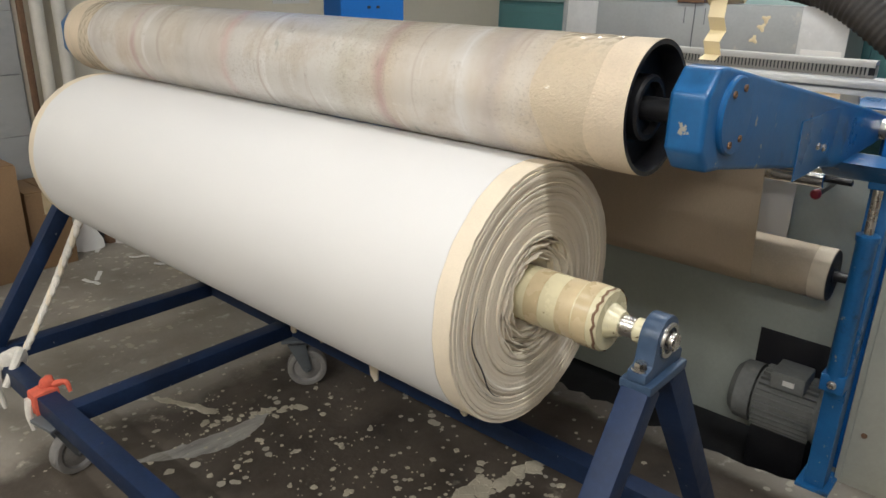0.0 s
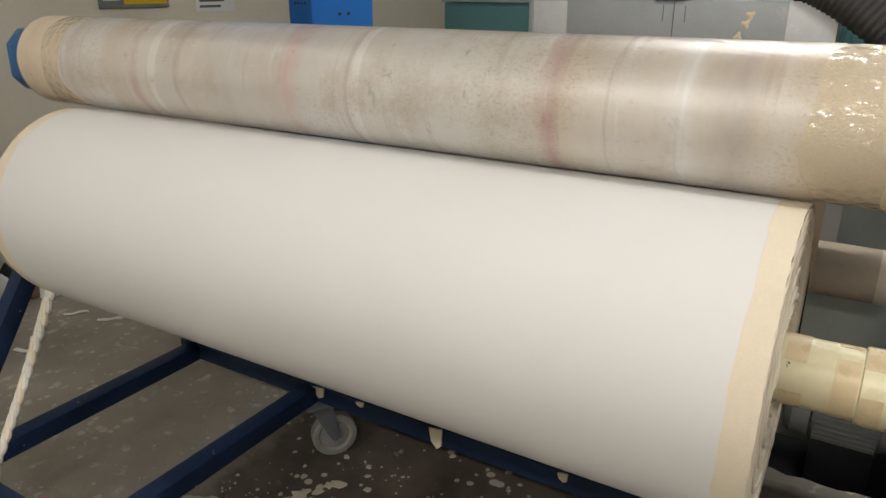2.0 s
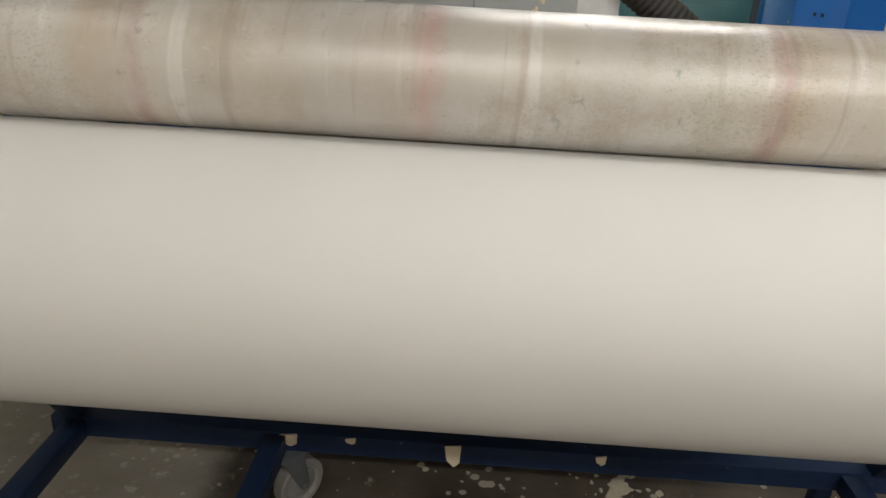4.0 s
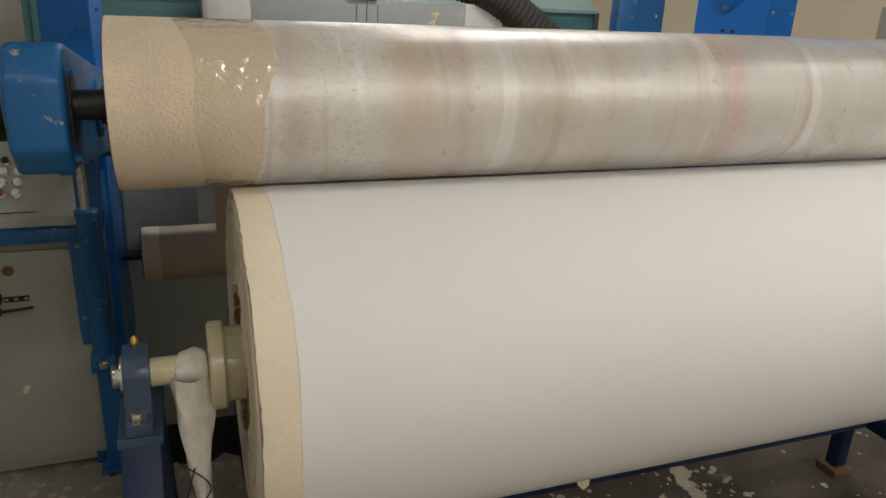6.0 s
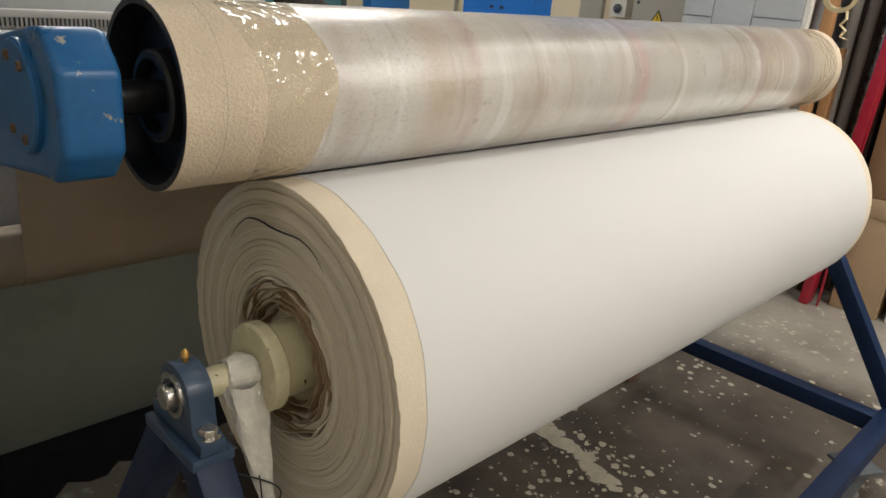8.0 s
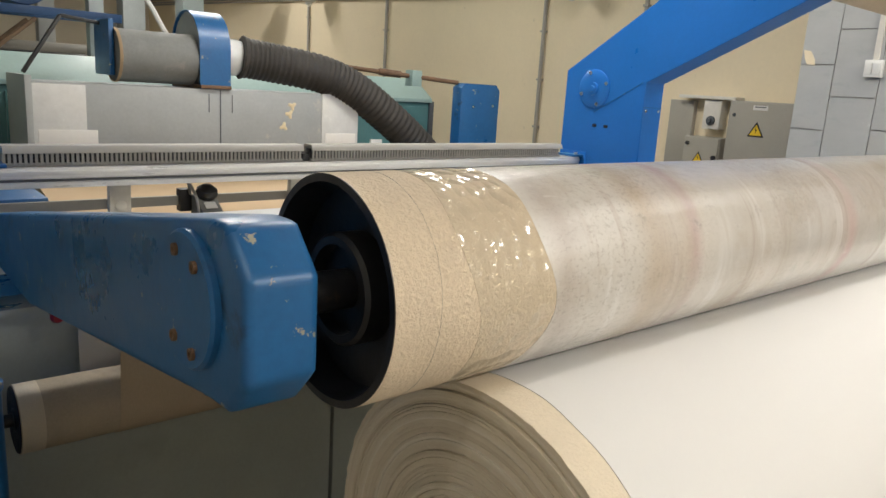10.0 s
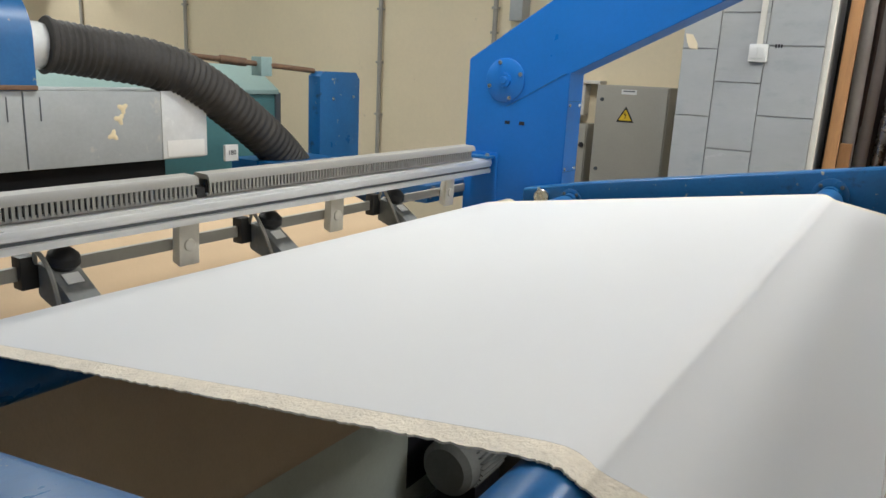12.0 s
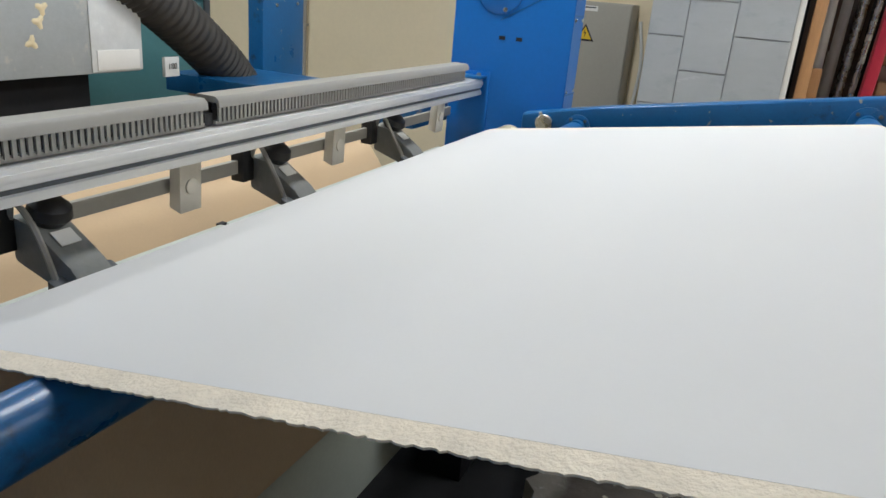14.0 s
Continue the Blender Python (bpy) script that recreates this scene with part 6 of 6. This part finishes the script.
# ---- stored material beside the pier ----
def build_stores():
    before = set(bpy.data.objects)
    # back of the bay is coloured near-black to stand for its shade
    solo("store_back", box(3.93, 3.949, -3.3, 0.60, 0, 3.3), M_DARK, (3.94, -1, 0), "back of the storage bay, its deep shade put into the colour", "wall", kind="structure")
    post = thing("door_frame", (3.45, 0.56, 0), "pale door frame and bare pine post beside the tiles", "door frame")
    part("frame_strip", box(3.32, 3.36, 0.575, 0.60, 0, 3.0, 0.002), M_PIPEW, post)
    part("pine_post", beam((3.42, 0.525, 0), (3.42, 0.50, 3.0), 0.05, 0.06, up=(1, 0, 0)), M_WOOD, post)
    part("pine_block", box(3.50, 3.56, 0.44, 0.49, 0, 1.32, 0.003), M_WOOD, post)
    for k, (y, r, mt, lean) in enumerate(((0.46, 0.028, M_CONDUIT, 0.01), (0.42, 0.03, M_CONDUIT, -0.03), (0.385, 0.022, M_STEEL, -0.10), (0.35, 0.014, M_STEEL, -0.13), (0.40, 0.025, M_WOODD, 0.02))):
        solo("stored_pipe", rod((3.62 + 0.05 * (k % 3), y, 0), (3.62 + 0.05 * (k % 3), y + lean, 2.6), r, 14), mt, (3.65, y, 0), "long pipe leaning in the storage bay", "pipe", "stored pipes")
    solo("stored_board", box(3.78, 3.80, 0.28, 0.55, 0, 2.2, 0.002), M_WOODD, (3.79, 0.4, 0), "dark board leaning in the storage bay", "board")
    red = thing("red_roll", (3.55, 0.25, 0), "rolled red sheeting standing on end, wrapped in film", "sheet roll")
    part("standing_sheet", beam((3.50, 0.30, 0), (3.50, 0.19, 2.4), 0.05, 0.10, up=(1, 0, 0), bevel=0.012), M_RED, red)
    part("side_strip", beam((3.49, 0.235, 0), (3.49, 0.225, 1.9), 0.012, 0.012), M_RED, red)
    bag = thing("red_bag", (3.42, 0.17, 1.9), "shiny red plastic bag hanging", "bag")
    part("body", turned((3.42, 0.175, 1.66), (0, -0.04, 1), [(0, 0.02), (0.02, 0.045), (0.12, 0.05), (0.35, 0.035), (0.6, 0.02), (0.62, 0)], 20, wob=lambda i, a: (0.01 * math.sin(3 * a), 1 + 0.18 * math.sin(4 * a + i))), M_RED, bag)
    cone = thing("red_cloth_corner", (3.46, 0.05, 1.9), "red sheeting corner hanging to a point", "sheet")
    part("fold", prism("x", 3.44, 3.47, [(0.13, 1.86), (-0.005, 1.63), (-0.02, 1.70), (-0.03, 2.25), (0.12, 2.25)], 0.004), M_RED, cone)
    for k, (y0, y1, z0, z1, x, mt) in enumerate(((-0.03, 0.20, 0.0, 0.62, 3.56, M_CARDP), (-0.02, 0.20, 0.62, 1.29, 3.56, M_CARD), (-0.03, 0.21, 1.36, 1.70, 3.60, M_CARD), (-0.14, 0.03, 1.45, 2.15, 3.50, M_CARD), (-0.30, -0.06, 0.0, 1.25, 3.62, M_CARDP))):
        bx = thing("cardboard_box", (x, (y0 + y1) / 2, z0), "worn brown cardboard box in the storage bay", "cardboard box", "stored boxes")
        part("carton", box(x, x + 0.26, y0, y1, z0, z1, 0.006), mt, bx)
        part("flap", box(x - 0.004, x, y0 + 0.005, y1 - 0.005, z1 - 0.10, z1 - 0.004, 0.001), mt, bx)
    solo("dark_plank", box(3.55, 3.58, -0.02, 0.21, 1.295, 1.36, 0.003), M_WOODD, (3.56, 0.1, 1.29), "dark plank lying across the boxes", "plank")
    solo("white_tube", rod((3.60, -0.10, 0), (3.60, -0.075, 1.42), 0.035, 16), M_PIPEW, (3.6, -0.1, 0), "white plastic tube standing on end", "tube")
    pl = thing("galvanised_elbow", (3.6, -0.12, 2.0), "dusty galvanised pipe elbow fixed high up", "pipe")
    part("elbow", pipe([(3.6, -0.06, 1.75), (3.6, -0.07, 1.95), (3.6, -0.12, 2.08), (3.6, -0.25, 2.1)], 0.045, 14), M_GALV, pl)
    part("collar", turned((3.6, -0.065, 1.84), (0, 0, 1), [(0, 0.052), (0.03, 0.052)], 20), M_GALV, pl)
    # uprights and shelves take their shade from the near-black colour
    sh = thing("shaded_shelving", (3.7, -0.9, 0), "shelving with its shade put into the near-black colour", "shelving")
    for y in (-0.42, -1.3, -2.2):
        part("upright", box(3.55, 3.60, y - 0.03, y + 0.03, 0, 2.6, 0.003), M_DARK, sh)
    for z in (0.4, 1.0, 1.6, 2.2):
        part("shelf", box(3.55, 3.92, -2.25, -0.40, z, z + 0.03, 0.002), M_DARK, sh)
    for ob in set(bpy.data.objects) - before:  # the whole bay stands 6 cm nearer the pier
        if not ob.parent:
            ob.location.y += 0.06


# ---- left-hand side of the room ----
def build_left_side():
    solo("tile_backing", box(-1.87, -1.858, -1.5, 0.44, 0, 1.9), M_GROUT, (-1.86, -0.5, 0), "grout behind the wall tiles", "wall", kind="structure")
    back = bpy.data.objects["tile_backing"]
    first = None
    for i in range(9):
        for k in range(6):
            y, z = 0.435 - 0.205 * (i + 1), 0.33 * k + (0.165 if i % 2 else 0.0)
            if z > 1.7:
                continue
            if first is None:
                first = part("tile", box(-1.859, -1.850, y + 0.002, y + 0.203, z + 0.002, z + 0.328, 0.0012, 1), M_TILE, back, smooth=False)
                y0, z0 = y, z
            else:
                again(first, "tile", pose(0, y - y0, z - z0), back)
    for y, r in ((0.465, 0.018), (0.545, 0.034), (0.66, 0.034)):
        p = thing("wall_pipe", (-1.81, y, 0), "vertical painted pipe on the wall" if r > 0.02 else "thin rusty vertical pipe on the wall", "pipe", "wall pipes")
        part("tube", rod((-1.81, y, 0), (-1.81, y, 3.3), r, 18), M_PIPEW if r > 0.02 else M_RUST, p)
        for z in (0.6, 2.0):
            part("clip", box(-1.87, -1.80, y - r - 0.006, y + r + 0.006, z, z + 0.02, 0.002), M_PIPEW, p)
    bd = thing("notice_board", (-1.86, 1.56, 1.3), "grey notice board with a yellow sheet", "notice board")
    part("board", box(-1.868, -1.855, 1.45, 1.905, 1.38, 1.95, 0.003), M_MOTOR, bd)
    part("yellow_sheet", box(-1.856, -1.853, 1.60, 1.89, 1.40, 1.80, 0.0005), M_YELLOW, bd, "yellow printed sheet")
    part("sheet_picture", box(-1.854, -1.852, 1.66, 1.80, 1.43, 1.55, 0.0005), M_CARDP, bd)
    for k in range(5):
        part("print_bar", box(-1.8535, -1.8515, 1.47, 1.57, 1.42 + 0.03 * k, 1.432 + 0.03 * k), M_PAPER, bd)
    nt = thing("notice_sheet", (-1.86, 2.16, 1.4), "white printed notice on the wall", "notice")
    part("sheet", box(-1.869, -1.866, 2.11, 2.43, 1.345, 1.555, 0.0005), M_PAPER, nt)
    for k in range(4):
        part("print_bar", box(-1.8665, -1.8645, 2.14, 2.31 + 0.03 * (k % 2), 1.37 + 0.035 * k, 1.385 + 0.035 * k), M_DKGREY if k != 2 else M_YELLOW, nt)
    for k, (x0, x1, y0, y1, z1, mt) in enumerate(((-1.80, -1.42, -0.18, 0.18, 0.60, M_CARD), (-1.84, -1.50, 0.22, 0.44, 0.42, M_CARD), (-1.50, -1.22, -0.50, -0.20, 0.45, M_CARDP))):
        bx = thing("cardboard_box", ((x0 + x1) / 2, (y0 + y1) / 2, 0), "worn brown cardboard box standing on the floor", "cardboard box", "floor boxes")
        part("carton", box(x0, x1, y0, y1, 0, z1, 0.006), mt, bx)
        part("flap", box(x0 + 0.01, x1 - 0.01, y0 + 0.005, (y0 + y1) / 2 - 0.003, z1, z1 + 0.006, 0.001), mt, bx)
        part("flap", box(x0 + 0.01, x1 - 0.01, (y0 + y1) / 2 + 0.003, y1 - 0.005, z1, z1 + 0.006, 0.001), mt, bx)
        part("parcel_tape", box(x1 - 0.001, x1 + 0.0012, (y0 + y1) / 2 - 0.025, (y0 + y1) / 2 + 0.025, z1 - 0.12, z1), M_TAN, bx)
    wrap = thing("wrapped_bundle", (-1.6, -0.1, 0.6), "bundle in torn clear wrapping on a box", "bundle")
    part("bundle", turned((-1.62, -0.30, 0.67), (0, 1, 0), [(0, 0), (0.01, 0.05), (0.10, 0.075), (0.25, 0.07), (0.33, 0.04), (0.34, 0)], 18, wob=lambda i, a: (0.01 * math.sin(4 * a), 1 + 0.15 * math.sin(5 * a + i))), M_CLEAR, wrap)
    tube = thing("steel_tube_rack", (-1.3, -0.2, 0.8), "bright steel tube resting on a stand", "tube")
    part("tube", rod((-1.35, -1.2, 0.86), (-1.22, 0.05, 0.885), 0.028, 18), M_CHROME, tube)
    for y in (-1.0, -0.35):
        part("leg", box(-1.33, -1.28, y - 0.02, y + 0.02, 0, 0.84, 0.003), M_DKGREY, tube)
    rnd = random.Random(4)
    for k in range(9):
        x, y = -1.55 + rnd.uniform(-0.2, 0.5), 0.45 + rnd.uniform(-0.15, 0.4)
        a = rnd.uniform(0, 180)
        bm = sheet([(-0.05, 0.004), (-0.02, 0.010), (0.02, 0.006), (0.06, 0.012)], -0.012, 0.012, 0.001, 2)
        bmesh.ops.transform(bm, matrix=pose(x, y, 0, 0, 0, a), verts=bm.verts)
        solo("paper_scrap", bm, M_PAPER, (x, y, 0), "scrap of white cloth strip on the floor", "scrap", "floor scraps")
    heap = thing("rubbish_heap", (-1.72, 0.62, 0), "small heap of dark rags against the wall", "rubbish")
    for k in range(5):
        part("rag", turned((-1.72 + 0.05 * math.sin(k * 2), 0.50 + 0.07 * k, 0), (0, 0, 1), [(0, 0.08), (0.05, 0.075), (0.12, 0.05), (0.16 + 0.02 * k, 0)], 12, wob=lambda i, a: (0.01 * math.sin(3 * a + k), 1 + 0.25 * math.sin(3 * a + k + i))), (M_DKGREY, M_PAPER, M_DARK, M_RUST, M_PAPER)[k], heap)
    tape = thing("hazard_tape", (-1.865, 2.6, 0.4), "black and yellow hazard tape along the wall", "hazard tape")
    for k in range(30):
        y = 1.2 + 0.08 * k
        part("stripe", prism("x", -1.8715, -1.868, [(y, 0.28), (y + 0.04, 0.28), (y + 0.07, 0.33), (y + 0.03, 0.33)], 0), M_INKSHADE if k % 2 else M_YELLOW, tape, smooth=False)
    part("black_cable", pipe([(-1.85, 0.9, 0.36), (-1.85, 2.2, 0.35), (-1.85, 4, 0.37)], 0.012, 8), M_BLACK, tape)
    wood = solo("leaning_board", box(-1.86, -1.60, 1.15, 1.19, 0.0, 0.55, 0.003), M_CARDP, (-1.7, 1.17, 0), "brown board standing against the wall", "board")
    return wood


# ---- far hall behind the dryer ----
def build_far_hall():
    col = [(-0.3, 6.0), (1.55, 6.2), (-0.3, 9.5), (1.6, 9.6)]
    for x, y in col:
        solo("steel_column", box(x - 0.09, x + 0.09, y - 0.09, y + 0.09, 0, 3.3, 0.006), M_GALV, (x, y, 0), "grey steel column in the hall", "column", "hall columns")
    beamx = thing("overhead_duct", (0.5, 6.0, 2.7), "large galvanised air duct under the ceiling", "air duct")
    part("duct", box(-1.8, 1.9, 5.6, 5.85, 2.45, 2.8, 0.006), M_GALV, beamx)
    part("branch", rod((1.2, 5.9, 2.6), (1.2, 12.5, 2.7), 0.22, 28), M_GALV, beamx)
    part("round_duct", pipe([(-1.0, 8.2, 2.7), (0.6, 8.0, 2.7), (2.2, 7.9, 2.55), (3.5, 7.9, 2.55)], 0.13, 20), M_MOTOR, beamx)
    blower = thing("exhaust_blower", (0.4, 4.5, 1.40), "dark blue blower on a blue steel frame over the dryer", "fan")
    part("volute", turned((0.40, 4.62, 1.97), (0, -1, 0), [(0, 0), (0, 0.15), (0.005, 0.155), (0.24, 0.155), (0.245, 0.15), (0.245, 0.07), (0.27, 0.065), (0.27, 0)], 40), M_DKBLUE, blower)
    part("outlet", prism("y", 4.40, 4.60, [(0.24, 1.97), (0.44, 2.08), (0.44, 2.26), (0.24, 2.26)], 0.006), M_DKBLUE, blower)
    part("motor", rod((0.16, 4.33, 1.87), (0.30, 4.33, 1.87), 0.045, 20), M_MOTOR, blower)
    for y in (4.38, 4.62):
        part("frame_bar", box(0.02, 0.93, y - 0.02, y + 0.02, 1.765, 1.815, 0.004), M_DKBLUE, blower)
        for x in (0.06, 0.88):
            part("leg", box(x - 0.02, x + 0.02, y - 0.018, y + 0.018, 1.38, 1.765, 0.003), M_BLACKM, blower)
        part("brace", beam((0.08, y, 1.42), (0.46, y, 1.75), 0.022, 0.022), M_RUST, blower)
    ex = thing("exhaust_duct", (1.0, 4.5, 1.40), "grey sheet-metal exhaust ducts rising from the dryer", "air duct")
    part("riser", box(0.84, 0.93, 4.74, 4.83, 1.38, 3.3, 0.004), M_GALV, ex)
    part("riser", box(1.32, 1.46, 4.40, 4.54, 1.38, 3.3, 0.005), M_GALV, ex)
    part("joint_band", box(1.312, 1.468, 4.392, 4.548, 2.02, 2.04, 0.002), M_GALV, ex)
    part("cross_duct", box(0.10, 1.06, 4.70, 4.86, 2.14, 2.32, 0.005), M_GALV, ex)
    part("cross_duct", rod((0.93, 4.78, 2.22), (1.9, 4.78, 2.22), 0.06, 20), M_GALV, ex)
    bed = thing("hall_machine", (0.3, 8, 0), "long grey textile machine in the hall", "machine")
    part("bed", box(-1.5, 2.2, 6.5, 11.0, 0.0, 1.35, 0.02), M_PIPEW, bed)
    for k in range(6):
        y = 6.6 + 0.8 * k
        part("roll_guide", rod((-1.4, y, 1.50 + 0.1 * (k % 2)), (2.0, y, 1.50 + 0.1 * (k % 2)), 0.09, 16), (M_BLACKM, M_DUCT, M_RUST)[k % 3], bed)
        for x in (-1.45, 2.05):
            part("stand", box(x - 0.04, x + 0.04, y - 0.05, y + 0.05, 1.35, 1.7, 0.004), M_BLUE, bed)
    cord = thing("hanging_cable", (1.15, 3.4, 2.4), "white cable hanging from the ceiling to the fan motor", "cable")
    part("cable", pipe([(0.45, 3.1, 3.3), (0.50, 3.1, 2.6), (0.56, 3.05, 2.0), (0.66, 2.98, 1.75), (0.70, 2.95, 1.66)], 0.012, 8), M_WHITEP, cord)
    hose = thing("overhead_hose", (1.6, 1.9, 2.3), "black rubber hose hanging in a bow overhead", "hose")
    part("hose", pipe([(0.55, 2.0, 3.3), (0.8, 2.0, 2.5), (1.05, 2.0, 2.16), (1.32, 2.0, 2.065), (1.58, 2.0, 2.19), (1.8, 2.0, 2.6), (1.95, 2.0, 3.3)], 0.05, 14), M_BLACK, hose)


# ---- motion ----
def motions(roll, drum):
    """Cloth runs at about 0.35 m a second; the roll turns top forward, the drum the other way."""
    speed = 0.345
    rows = []
    for i in range(57):
        t = 0.25 * i
        rows.append((t, pose(0.9, AX_Y, AX_Z, math.degrees(speed * t / R), 0, 0)))
    walk(roll, rows)
    rows = []
    for i in range(71):
        t = 0.2 * i
        rows.append((t, pose(0.9, DR_Y, DR_Z, -math.degrees(speed * t / DR), 0, 0)))
    walk(drum, rows)


build_structure()
build_lamps()
ROLL = build_roll()
build_trolley()
build_rags()
DRUM = build_drum()
for s in "lr":
    build_arm(s)
    build_gantry(s)
build_web()
build_machine()
build_dryer()
build_console()
build_overhead()
build_right_wall()
build_stores()
build_left_side()
build_far_hall()
motions(ROLL, DRUM)
